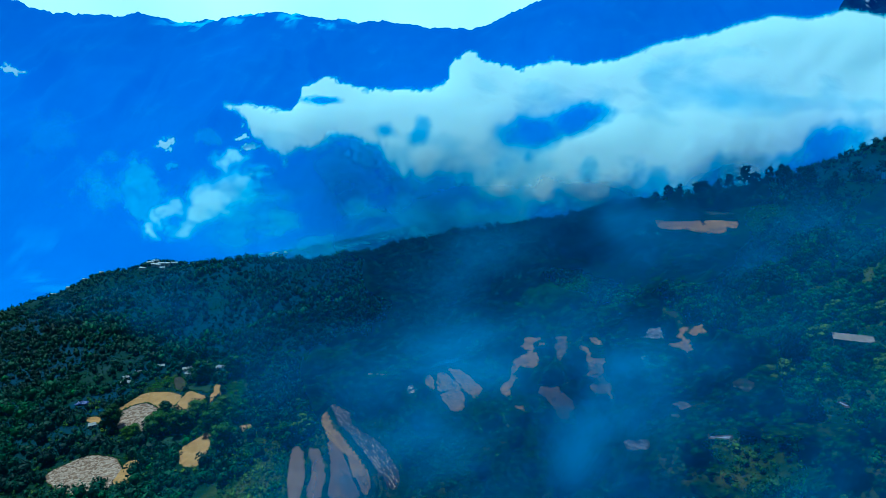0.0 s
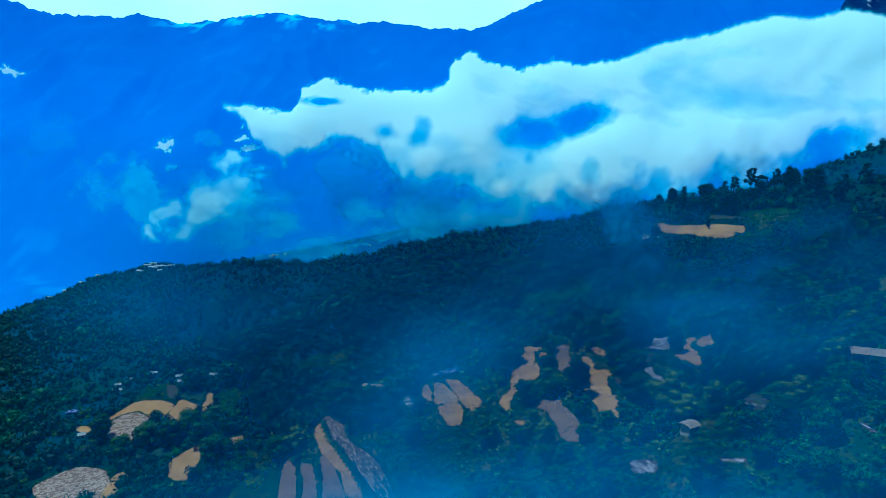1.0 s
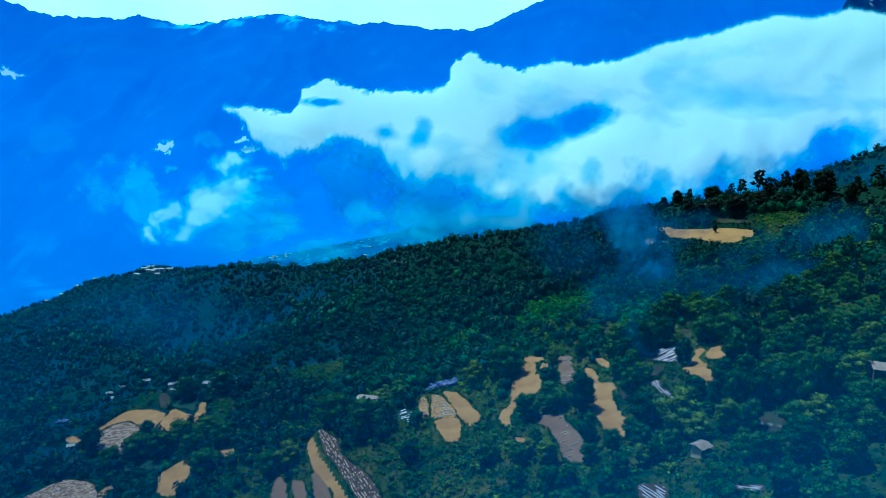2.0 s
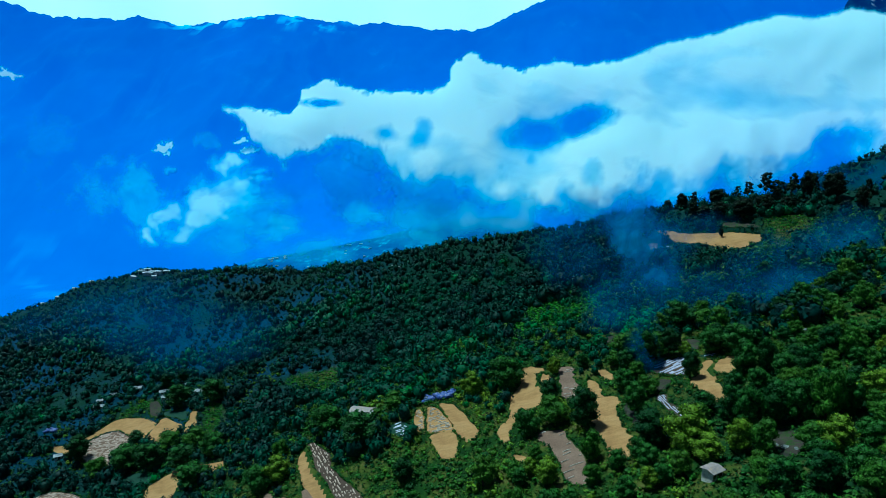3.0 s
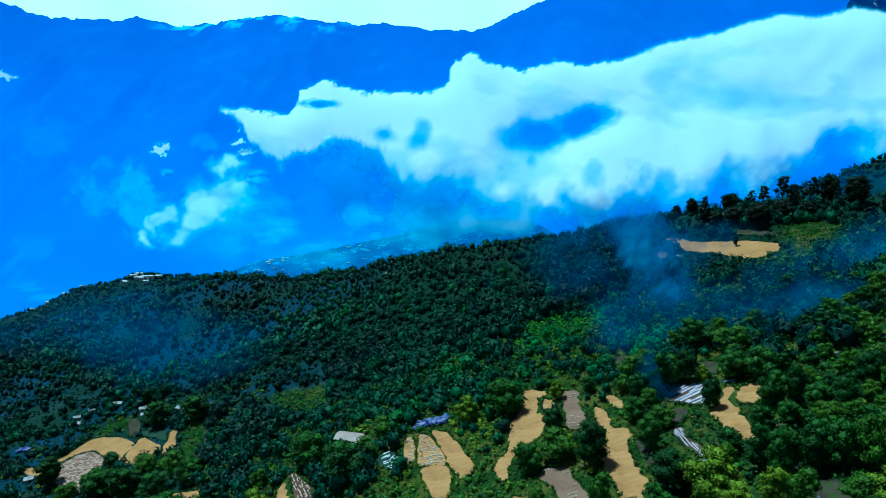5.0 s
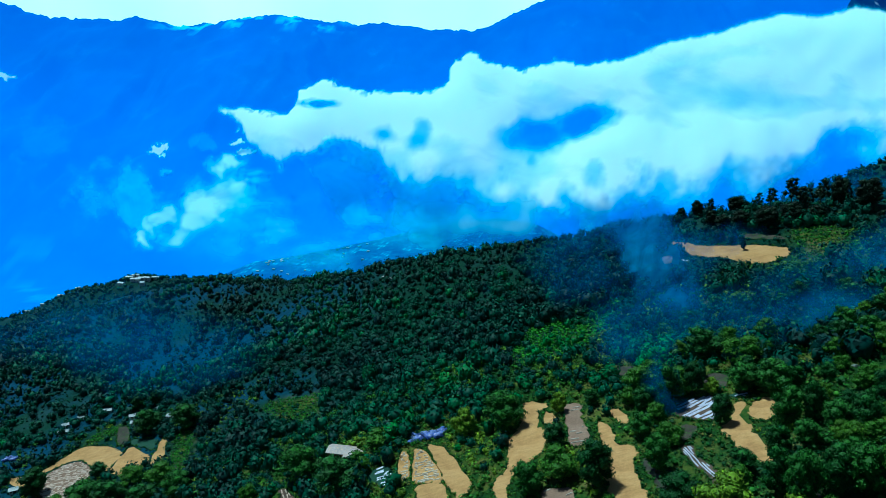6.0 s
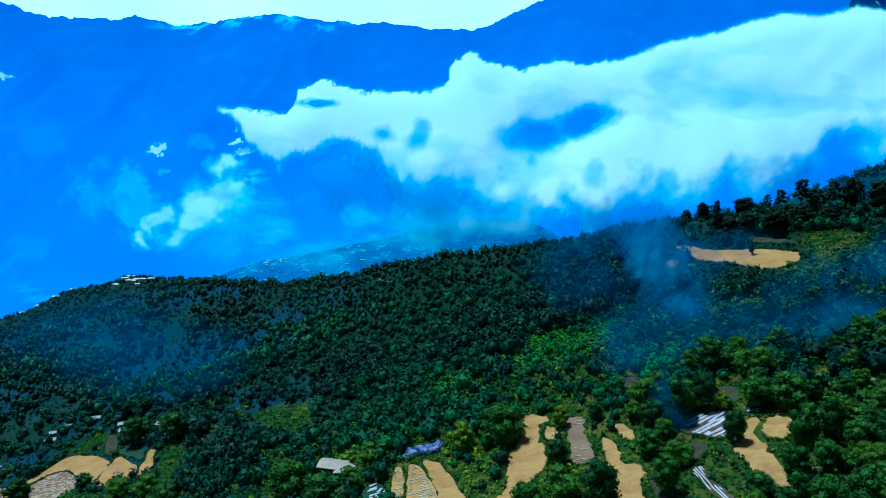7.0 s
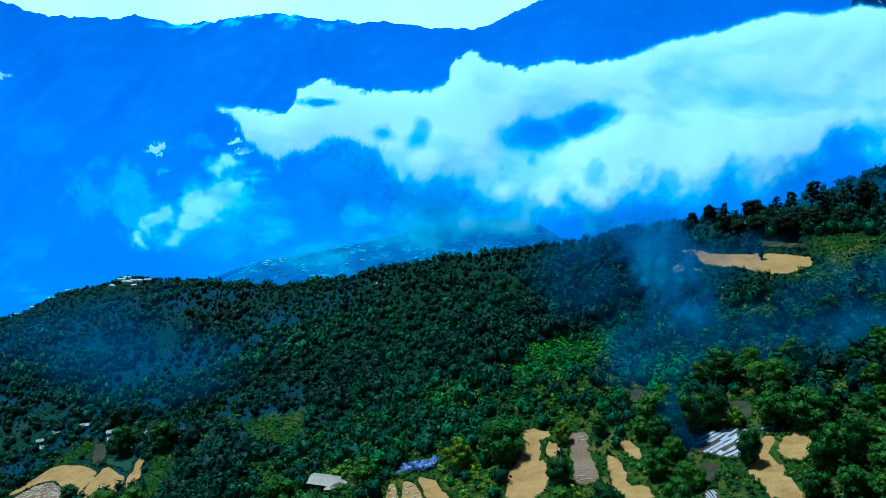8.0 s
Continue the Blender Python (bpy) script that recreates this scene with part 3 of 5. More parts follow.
def gap(x, z, cx, cz, rx, rz, lean=0.0, seed=0, rough=0.25):
    """Runs from 0 in the middle of a gap in the cloud past 1 at its rim."""
    return np.hypot((x - cx - lean * (z - cz)) / rx, (z - cz) / rz) + rough * fbm(x / 45, z / 45, 4, seed, 0.55)


def bank_density(x, z):
    px, top, low = np.array(BANK, float).T
    wx = x + 12 * fbm(x / 60, z / 60, 3, 71)
    # the sunlit tops are cauliflowered and crisp, the underside is drawn out and soft
    billow = 9 - 15 * np.abs(value_noise(x / 34, z / 34, 72)) - 8 * np.abs(value_noise(x / 15, z / 15, 78)) + 4 * fbm(x / 9, z / 9, 2, 79)
    t = np.interp(wx, px, top, -900, 300) + billow * (1 - 0.55 * smooth(250, 700, x))
    b = np.interp(wx, px, low, 900, 150) - 30 * smooth(450, 800, x) + (30 + 16 * smooth(-250, 50, x)) * fbm(x / (62 + 43 * smooth(-250, 50, x)), z / 120, 5, 73, 0.6)
    soft = 24 + 16 * smooth(-450, -350, x) + 55 * smooth(-330, -40, x)
    d = smooth(-2, 11 + 10 * smooth(300, 900, x), t - z) * smooth(-0.7, 1, (z - b) / soft)
    # the blue eye, drawn up to one side, and smaller gaps
    eye = np.minimum(gap(x, z, 330, 80, 108, 50, 0.1, 74, 0.15), gap(x, z, 455, 122, 98, 72, 0.8, 74, 0.15))
    d = d * (0.05 + 0.95 * smooth(0.5, 1.25 + 0.45 * smooth(420, 250, x), eye))
    for cx, cz, rx, rz, lean, deep, seed in ((-402, 182, 92, 17, -0.3, 0.9, 75), (-182, 84, 46, 34, 0, 0.6, 76), (-68, 82, 40, 52, 0.2, 0.55, 77),
                                             (499, -44, 42, 55, 0, 0.45, 80), (738, -75, 48, 55, 0, 0.5, 81), (1320, 52, 95, 75, 0.5, 0.7, 82), (300, -4, 26, 26, 0, 0.5, 83)):
        d = d * (1 - deep * smooth(1.25, 0.35, gap(x, z, cx, cz, rx, rz, lean, seed)))
    # slow shading inside
    veil = smooth(-0.15, 0.85, fbm(x / 330, z / 170, 4, 84, 0.5)) * smooth(15, 90, t - z)
    hollow = np.exp(-((x - 980) / 160) ** 2 - ((z - 215) / 60) ** 2) + 0.7 * np.exp(-((x - 150) / 60) ** 2 - ((z - 225) / 70) ** 2)
    thin = smooth(150, 20, z - b) * smooth(-250, 0, x)
    return d * (1 - 0.3 * veil - 0.25 * hollow) * (1 - 0.16 * thin)


vapour_body("cloud", "long white cloud bank drifting above the valley", -760, 2100, -330, 560, 8.0, bank_density, 150, 2200, CLOUD, True, swell=0.22, scale=260.0, lean=lambda x, z: 1.65 * (z - 100))

# spine of the wisp: place, height, half width, half thickness
WISP = [(-620, -75, 42, 26), (-668, -84, 62, 40), (-728, -112, 82, 56), (-790, -160, 78, 58), (-846, -214, 70, 50), (-905, -262, 56, 36),
        (-936, -186, 44, 28), (-988, -216, 46, 30), (-1030, -262, 40, 28), (-708, -20, 40, 26), (-740, -44, 34, 24)]


def wisp_density(x, z):
    wx, wz = x + 24 * fbm(x / 70, z / 70, 4, 81, 0.55), z + 20 * fbm(x / 70, z / 70, 4, 82, 0.55)
    d = 0 * x
    for cx, cz, rx, rz in WISP:
        d = np.maximum(d, smooth(1.7, 0.2, np.hypot((wx - cx) / rx, (wz - cz) / rz)))
    return 1.05 * d * (0.72 + 0.28 * smooth(-0.6, 0.4, fbm(x / 90, z / 90, 4, 83, 0.5)))


vapour_body("cloud", "ragged pale wisp of cloud sinking into the valley", -1130, -520, -330, 80, 5, wisp_density, 50, 2200, HAZE_CLOUD, False, swell=0.2, scale=160.0, seed=87, lean=lambda x, z: 1.7 * (z + 100))


def puff(cx, cz, rx, rz, amount, seed):
    def density(x, z):
        r = np.hypot((x - cx) / rx, (z - cz) / rz) + 0.55 * fbm(x / rx * 1.6, z / rx * 1.6, 4, seed, 0.6)
        return amount * smooth(1.0, 0.25, r)
    return density


for cx, cz, rx, rz, amount, seed in ((-938, 38, 34, 20, 1.5, 91), (-926, 14, 16, 9, 1.2, 90), (-914, -40, 30, 16, 0.5, 92), (-1420, 275, 50, 18, 1.5, 93), (-676, 57, 26, 14, 1.4, 94),
                                     (-646, 30, 34, 20, 1.4, 89), (-650, 97, 22, 14, 1.0, 88), (-1020, -140, 150, 110, 0.5, 96), (-1190, -110, 150, 100, 0.34, 97),
                                     (-640, -180, 150, 100, 0.46, 98), (-230, 10, 150, 95, 0.5, 79), (-90, -130, 170, 80, 0.42, 78), (-250, -160, 190, 90, 0.34, 85), (60, -190, 220, 80, 0.3, 84), (-330, -40, 230, 150, 0.42, 68), (-60, -50, 190, 130, 0.44, 69), (170, -130, 260, 110, 0.45, 70), (-1350, 60, 120, 70, 0.14, 99), (-770, 60, 60, 26, 0.25, 86)):
    vapour_body("cloud", "small torn scrap of cloud against the mountain", cx - 2 * rx, cx + 2 * rx, cz - 2.4 * rz, cz + 2.4 * rz, 4, puff(cx, cz, rx, rz, amount, seed),
                18, 2190, CLOUD if amount > 0.5 else HAZE_CLOUD, False, seed=seed, lean=lambda x, z, c=cz: 1.1 * (z - c))


def low_mist_density(x, z):
    r = smooth(-330, -230, z) * smooth(-20, -170, z)
    return 0.6 * r * smooth(-0.5, 0.9, fbm(x / 170, z / 90, 4, 101, 0.5)) * smooth(-900, -500, x)


vapour_body("mist", "thin blue mist filling the valley below the cloud", -900, 1700, -340, 0, 9, low_mist_density, 40, 1900, HAZE_CLOUD, False, category="mist", seed=104, lean=lambda x, z: 1.2 * (z + 170))


def hill_wisp(cx, cz, rx, rz, amount, seed, slant=0.0):
    def density(x, z):
        r = np.hypot((x - cx - slant * (z - cz)) / rx, (z - cz) / rz) + 0.5 * fbm(x / rx * 1.3, z / rx * 1.0, 4, seed, 0.6)
        return amount * smooth(1.15, 0.1, r)
    return density


for cx, cz, rx, rz, amount, seed in ((110, -108, 190, 58, 0.66, 61), (-70, -105, 110, 40, 0.34, 62), (-255, -190, 150, 34, 0.3, 63)):
    vapour_body("mist", "pale mist drifting over the terraced spur", cx - 2 * rx, cx + 2 * rx, cz - 2 * rz, cz + 2 * rz, 5,
                hill_wisp(cx, cz, rx, rz, amount, seed), 12, 1550, HAZE_CLOUD, False, category="mist", seed=seed, lean=lambda x, z, c=cz: 0.8 * (z - c))

for cx, cz, rx, rz, y0, amount, seed, slant in ((84, 102.5, 16, 21.5, 300, 0.8, 111, -0.3), (77, 108, 27, 12, 305, 0.45, 112, 0), (62, 82, 46, 17, 335, 0.2, 106, 0), (101, 82, 9, 18, 296, 0.36, 113, -0.3),
                                                (140, 86, 36, 15, 262, 0.42, 114, 0), (170, 97, 30, 14, 282, 0.4, 115, 0), (75, 72, 5, 10, 238, 0.22, 116, -0.3),
                                                (112, 82, 48, 16, 272, 0.3, 117, 0), (160, 92, 50, 16, 290, 0.34, 107, 0), (250, 112, 85, 28, 430, 0.5, 118, 0.3),
                                                (100, 100, 30, 13, 306, 0.42, 119, 0), (-235, 10, 120, 34, 462, 0.26, 120, 0.8), (-150, 12, 80, 26, 420, 0.16, 108, 0.8)):
    vapour_body("mist", "faint blue wisp of mist above the trees", cx - 2 * rx, cx + 2 * rx, cz - 1.8 * rz, cz + 1.8 * rz, 1.5,
                hill_wisp(cx, cz, rx, rz, amount, seed, slant), 4, y0, MIST, False, category="mist", seed=seed, scale=14,
                lean=lambda x, z, c=cz: 0.5 * (z - c))


def skimmed_density(x, z):
    n = fbm(x / 6, z / 4, 4, 121, 0.5)
    rise = z + 0.5 * fbm(x / 4, z / 4, 3, 122)
    layer = np.interp(rise, [126, 138, 140.5, 142.5, 144.5, 146.5, 148, 149.2, 150.2, 150.7], [0.84, 0.82, 0.72, 0.56, 0.56, 0.66, 0.58, 0.4, 0.15, 0.0])
    side = np.interp(x, [-21, -13, -9, -6, -4, 0, 4, 9, 14, 24], [0.02, 0.04, 0.18, 0.6, 0.9, 1.02, 1.03, 0.94, 0.78, 0.68])
    plume = 0.3 * np.exp(-((x - 8.0) / 3.6) ** 2) * (smooth(143, 140, rise) + 0.95 * smooth(143, 145.5, rise) * smooth(149.5, 147.3, rise))
    return np.clip((layer * side + plume) * (1 + 0.28 * n), 0, 1)


vapour_body("mist", "bank of thin blue mist below the flight path", -21, 24, 126, 151, 0.5, skimmed_density, 1.5, 26.5, NEAR_MIST, False, category="mist", seed=124, scale=6)


# ---- terraced fields ----
FIELD_LOOKS = {
    "straw": (STRAW, "ripe tan grain terrace with uneven grassy banks"),
    "plough": (PLOUGHED, "bare brown ploughed terrace between trees"),
    "grey": (GREY_PLOT, "bare grey-green plot between trees"),
    "rows": (PLOUGHED, "ploughed terrace covered in pale straw rows"),
    "sheet": (DARK_SOIL, "dark terrace laid with strips of white plastic sheet"),
    "heaps": (DARK_SOIL, "dark terrace dotted with lines of pale straw heaps"),
    "fallow": (FALLOW, "fallow grey-brown terrace with patches of weeds"),
    "scraps": (GREY_PLOT, "grey plot strewn with crooked scraps of pale plastic sheet"),
    "littered": (PLOUGHED, "brown ploughed terrace with scraps of white straw"),
    "stubble_rows": (STRAW, "tan terrace crossed by pale rows of cut straw"),
}
ROWS_OF = {"rows": (1.15, 0.66, PALE_ROW, "straw_row"), "stubble_rows": (0.8, 0.36, WHITE_ROW, "straw_row"), "sheet": (1.35, 1.0, SHEET, "plastic_strip"),
           "littered": (1.7, 0.3, WHITE_ROW, "straw_row"), "scraps": (1.0, 0.75, SHEET, "plastic_strip"), "heaps": (0.85, 0.42, PALE_ROW, "straw_row")}


def field_thing(kind, outline, plane, rng):
    material, label = FIELD_LOOKS[kind]
    cx, cy, zc = plane[:3]
    holder = tagged(empty("terraced_field", (cx, cy, zc)), label, "field", "terraced fields")
    bm = bmesh.new()
    tops = [bm.verts.new((x - cx, y - cy, level(plane, x, y) - zc)) for x, y in outline]
    lows = [bm.verts.new((x - cx, y - cy, level(plane, x, y) - zc - 0.55)) for x, y in outline]
    face = bm.faces.new(tops)
    for i in range(len(tops)):
        j = (i + 1) % len(tops)
        bm.faces.new((tops[i], lows[i], lows[j], tops[j]))
    bmesh.ops.recalc_face_normals(bm, faces=bm.faces)
    bmesh.ops.triangulate(bm, faces=[face])
    part("soil", bm, material, holder)
    if kind not in ROWS_OF:
        return holder
    gap, wide, row_material, row_name = ROWS_OF[kind]
    span = outline.max(0) - outline.min(0)
    flat = 0.3 if kind in ("sheet", "scraps") else 1.0
    if kind in ("sheet", "heaps"):
        # strips run along the plot
        spread, axes = np.linalg.eigh(np.cov((outline - outline.mean(0)).T))
        angle = math.atan2(axes[1, 1], axes[0, 1])
        if kind == "sheet" and math.sqrt(spread[0]) < 2.6:
            gap, wide = 0.68, 0.36
    else:
        angle = radians(rng.uniform(-12, 12))
    way, side = np.array([math.cos(angle), math.sin(angle)]), np.array([-math.sin(angle), math.cos(angle)])
    centre, reach = outline.mean(0), float(np.hypot(*span)) / 2 + 1
    for k in np.arange(-reach, reach, gap):
        s = np.arange(-reach, reach, 0.6)
        wob = 0.35 * fbm(s / 6, np.full(len(s), k * 3.1), 2, 131)
        pts = centre + s[:, None] * way + (k + wob)[:, None] * side
        good = inside(outline, pts[:, 0], pts[:, 1]) & (edge_distance(outline, pts[:, 0], pts[:, 1]) > 0.35)
        if kind != "sheet":
            good &= value_noise(s / {"rows": 1.4, "stubble_rows": 1.4, "heaps": 0.9}.get(kind, 3.0) + k, s * 0 + k * 1.7, 133) > {"rows": -0.3, "littered": 0.25, "scraps": -0.15}.get(kind, -0.2)
        else:
            good &= value_noise(s / 7.0 + k * 0.3, s * 0 + k * 0.4, 135) > -0.5
        run = []
        bm, found = bmesh.new(), False
        for i in range(len(s) + 1):
            if i < len(s) and good[i]:
                run.append(i)
                continue
            if len(run) >= 2:
                found = True
                rings = []
                for i2 in run:
                    p, w = pts[i2], wide / 2 * (0.85 + 0.3 * rng.random())
                    ring = []
                    for off, up in ((-w, 0.0), (-w * 0.6, 0.24), (w * 0.6, 0.26), (w, 0.0)):
                        q = p + off * side
                        ring.append(bm.verts.new((q[0] - cx, q[1] - cy, level(plane, q[0], q[1]) - zc + 0.004 + up * flat * (0.7 + 0.6 * rng.random()))))
                    rings.append(ring)
                for a, b in zip(rings, rings[1:]):
                    for j in range(3):
                        bm.faces.new((a[j], b[j], b[j + 1], a[j + 1]))
                bm.faces.new(rings[0]), bm.faces.new(rings[-1][::-1])
            run = []
        if found:
            part(row_name, bm, row_material, holder)
        else:
            bm.free()
    return holder


field_rng = np.random.default_rng(8)
for kind, outline, plane in TERRACES:
    if kind != "meadow":
        field_thing(kind, outline, plane, field_rng)


# ---- houses ----
def roof_slab(bm, length, run, rise, eave_y, ridge_z, sign):
    """One sloping side of a gable roof with ribs running down it."""
    t = 0.12
    y0, y1 = 0.0, sign * run
    prof = [(y0, ridge_z), (y1, ridge_z - rise), (y1, ridge_z - rise - t), (y0, ridge_z - t)]
    rings = []
    n = max(4, int(length / 0.7))
    for i in range(n + 1):
        x = -length / 2 + length * i / n
        lift = 0.05 if i % 2 else 0.0
        rings.append([bm.verts.new((x, y, z + (lift if k < 2 else 0))) for k, (y, z) in enumerate(prof)])
    for a, b in zip(rings, rings[1:]):
        for j in range(4):
            bm.faces.new((a[j], b[j], b[(j + 1) % 4], a[(j + 1) % 4]))
    bm.faces.new(rings[0]), bm.faces.new(rings[-1][::-1])
    bmesh.ops.recalc_face_normals(bm, faces=bm.faces)


def house(x, y, length, width, height, turn, wall, roof, label, rise=0.28, name="farmhouse", sink=1.2, group="", z=None):
    base = float(ground(np.array([x]), np.array([y]))[0]) if z is None else z
    h = tagged(empty(name, (x, y, base), turn), label, "house", group)
    r = width / 2 * rise
    bm = bmesh.new()
    lo, hi = -sink, height
    hw, hl = width / 2, length / 2
    ring = [(-hl, -hw), (hl, -hw), (hl, hw), (-hl, hw)]
    low = [bm.verts.new((a, b, lo)) for a, b in ring]
    top = [bm.verts.new((a, b, hi)) for a, b in ring]
    g0, g1 = bm.verts.new((-hl, 0, hi + r)), bm.verts.new((hl, 0, hi + r))
    for i in (0, 2):
        bm.faces.new((low[i], low[(i + 1) % 4], top[(i + 1) % 4], top[i]))
    bm.faces.new((low[1], low[2], top[2], g1, top[1]))
    bm.faces.new((low[3], low[0], top[0], g0, top[3]))
    bm.faces.new(low[::-1])
    part("wall", bm, wall, h)
    for sign in (-1, 1):
        bm = bmesh.new()
        roof_slab(bm, length + 0.9, hw + 0.5, (hw + 0.5) * rise, hw, hi + r + 0.16, sign)
        part("roof", bm, roof, h)
    bm = bmesh.new()
    box(bm, (0.95, 0.08, 1.95), (0.3, -hw - 0.03, 0.98), bevel=0.02)
    part("door", bm, DARK_WOOD, h)
    for wx in (-hl * 0.6, hl * 0.55):
        bm = bmesh.new()
        box(bm, (0.9, 0.08, 0.9), (wx, -hw - 0.03, 1.5), bevel=0.02)
        win = part("window", bm, DARK_WOOD, h)
        bm = bmesh.new()
        box(bm, (1.1, 0.16, 0.08), (wx, -hw - 0.08, 0.98), bevel=0.01)
        part("sill", bm, wall, win)
    return h


house(-28.5, 277, 9.4, 5.6, 2.3, -12, MUD_WALL, TIN, "mud-walled farmhouse under a pale weathered tin roof")
house(-23.7, 271, 5.8, 4.6, 2.0, 72, MUD_WALL, TIN, "low annex with a pale tin roof beside the farmhouse")
house(118, 173, 9.5, 5.5, 3.0, -20, MUD_WALL, TIN, "farmhouse with grey tin roof among dark trees")
house(68.4, 167, 3.6, 3.0, 2.5, 30, WHITEWASH, TIN, "small whitewashed hut under the trees", name="hut")
for hx, hy, hl, ht in ((-170, 403, 5.6, 24), (-166, 394, 3.4, 20), (-156, 407, 5.0, 62), (-143, 390, 3.8, -8), (-196, 421, 4.4, 15), (-211, 418, 3.0, 35), (-217, 412, 3.2, 40),
                       (-213, 404, 5.4, 8), (-208, 351, 3.6, 30), (-74, 278, 2.4, 10)):
    house(hx, hy, hl, 3.2, 2.0, ht, WHITEWASH, SLATE, "small whitewashed farmhouse with slate roof among trees", name="cottage", group="cottages above the fields")

village_rng = np.random.default_rng(14)
for k in range(13):
    hx = -454 + 9.5 * (k % 5) + 8 * village_rng.random() if k < 9 else (-600 + 26 * (k - 9))
    hy = 952 - 11 * (k // 5) + 9 * village_rng.random() if k < 9 else 950
    hz = float(village_spur(np.array([hx]), np.array([hy]))[0])
    house(hx, hy, 6 + 5 * village_rng.random(), 5, 2.6 + 1.6 * village_rng.random(), village_rng.uniform(-25, 25), WHITEWASH, PALE_ROOF,
          "white village house on the crest of a wooded spur", name="village_house", group="village on the spur", z=hz, sink=4)
for k in range(34):
    hx = village_rng.choice([-530, -488, -440, -392, -335, -290, -235]) + village_rng.normal(0, 13)
    hy = 1988 - village_rng.random() ** 3 * 120
    hz = float(terraced_spur(np.array([hx]), np.array([hy]))[0])
    house(hx, hy, 7 + 4 * village_rng.random(), 5.5, 3.2, village_rng.uniform(-30, 30), WHITEWASH, PALE_ROOF,
          "far white farmhouse on the terraced spur", name="far_house", group="houses on the terraced spur", z=hz, sink=4)


# ---- blue heap beside the fields ----
def heap(x, y, label, grown=1.0):
    rng = np.random.default_rng(17)
    holder = tagged(empty("covered_heap", (x, y, float(ground(np.array([x]), np.array([y]))[0]))), label, "heap")
    for k in range(17):
        px, py = grown * rng.uniform(-5.8, 5.8), grown * rng.uniform(-2.2, 2.6)
        r = grown * rng.uniform(0.9, 1.9)
        bm = bmesh.new()
        bmesh.ops.create_icosphere(bm, subdivisions=3, radius=1)
        for v in bm.verts:
            f = 1 + 0.45 * noise.noise(v.co * 1.7 + Vector((k * 3.1, 0, 0))) + 0.24 * noise.noise(v.co * 5 + Vector((0, k, 0)))
            v.co = Vector((v.co.x * r * f * 1.15, v.co.y * r * f, max(v.co.z * r * f * 0.7, -0.6)))
        g = float(ground(np.array([x + px]), np.array([y + py]))[0]) - holder.location.z
        bmesh.ops.translate(bm, verts=bm.verts, vec=(px, py, g + 0.5 + rng.uniform(0, 0.6)))
        ob = part("tarpaulin", bm, TARP, holder)
        ob.data.polygons.foreach_set("use_smooth", np.ones(len(ob.data.polygons), bool))
    return holder


heap(4, 268, "lumpy heaps under blue and violet tarpaulins")
heap(-233, 386, "small heap under torn blue tarpaulins beside bushes", 0.7)


# ---- rocks ----
ROCK = surface("pale_weathered_rock", [(0.3, (0.10, 0.12, 0.13)), (0.55, (0.20, 0.22, 0.23)), (0.75, (0.34, 0.35, 0.35))], 0.7, fine=3.0, bump=0.8, depth=0.2)


def rock(x, y, size, seed):
    bm = bmesh.new()
    bmesh.ops.create_icosphere(bm, subdivisions=3, radius=1)
    off = Vector((seed * 3.7, seed * 1.3, 0))
    for v in bm.verts:
        f = 1 + 0.4 * noise.noise(v.co * 1.2 + off) + 0.2 * noise.noise(v.co * 3.5 + off)
        v.co = Vector((v.co.x * f * size * 1.5, v.co.y * f * size, v.co.z * f * size * 0.55))
    me = bpy.data.meshes.new("rock")
    bm.to_mesh(me)
    bm.free()
    me.materials.append(ROCK)
    ob = new("rock", me)
    ob.matrix_world = pose(x, y, float(ground(np.array([x]), np.array([y]))[0]) + 0.15 * size, 0, 0, seed * 47 % 360)
    return tagged(ob, "pale weathered rock half sunk among bushes", "rock", "rocks on the slope")


for k, (x, y, size) in enumerate(((150, 371, 1.8), (156, 367, 1.4), (146, 375, 1.5), (163, 361, 1.2), (130, 247, 1.1), (132, 240, 0.9), (125, 226, 1.2), (127, 234, 0.8),
                                  (86, 169, 0.7), (87.5, 167, 0.5), (85, 171, 0.45), (-31, 483, 1.6), (-26, 478, 1.1))):
    rock(x, y, size, k)


# ---- trees ----
def leaf_cards(centres, outward, size, rng):
    """Small bent leaf sprays, one for each centre."""
    n = len(centres)
    out = outward + rng.normal(0, 0.45, (n, 3))
    out /= np.linalg.norm(out, axis=1)[:, None] + 1e-9
    a = np.cross(out, rng.normal(0, 1, (n, 3)))
    a /= np.linalg.norm(a, axis=1)[:, None] + 1e-9
    b = np.cross(out, a)
    s = size * rng.uniform(0.6, 1.35, n)[:, None]
    bend = out * s * 0.3
    v = np.stack([centres - a * s, centres - b * s * 0.62 + bend, centres + a * s, centres + b * s * 0.62 + bend], 1)
    f = np.arange(4 * n).reshape(n, 4)
    return v.reshape(-1, 3), f


def ball(rng, n, flat=1.0):
    p = rng.normal(0, 1, (n, 3))
    p /= np.linalg.norm(p, axis=1)[:, None]
    return p


def core(level_, rng, wobble=0.25):
    bm = bmesh.new()
    bmesh.ops.create_icosphere(bm, subdivisions=level_, radius=1)
    off = Vector(rng.uniform(-50, 50, 3))
    v = np.array([vv.co * (1 + wobble * noise.noise(vv.co * 1.8 + off)) for vv in bm.verts])
    f = np.array([[q.index for q in ff.verts] for ff in bm.faces])
    bm.free()
    return v, f


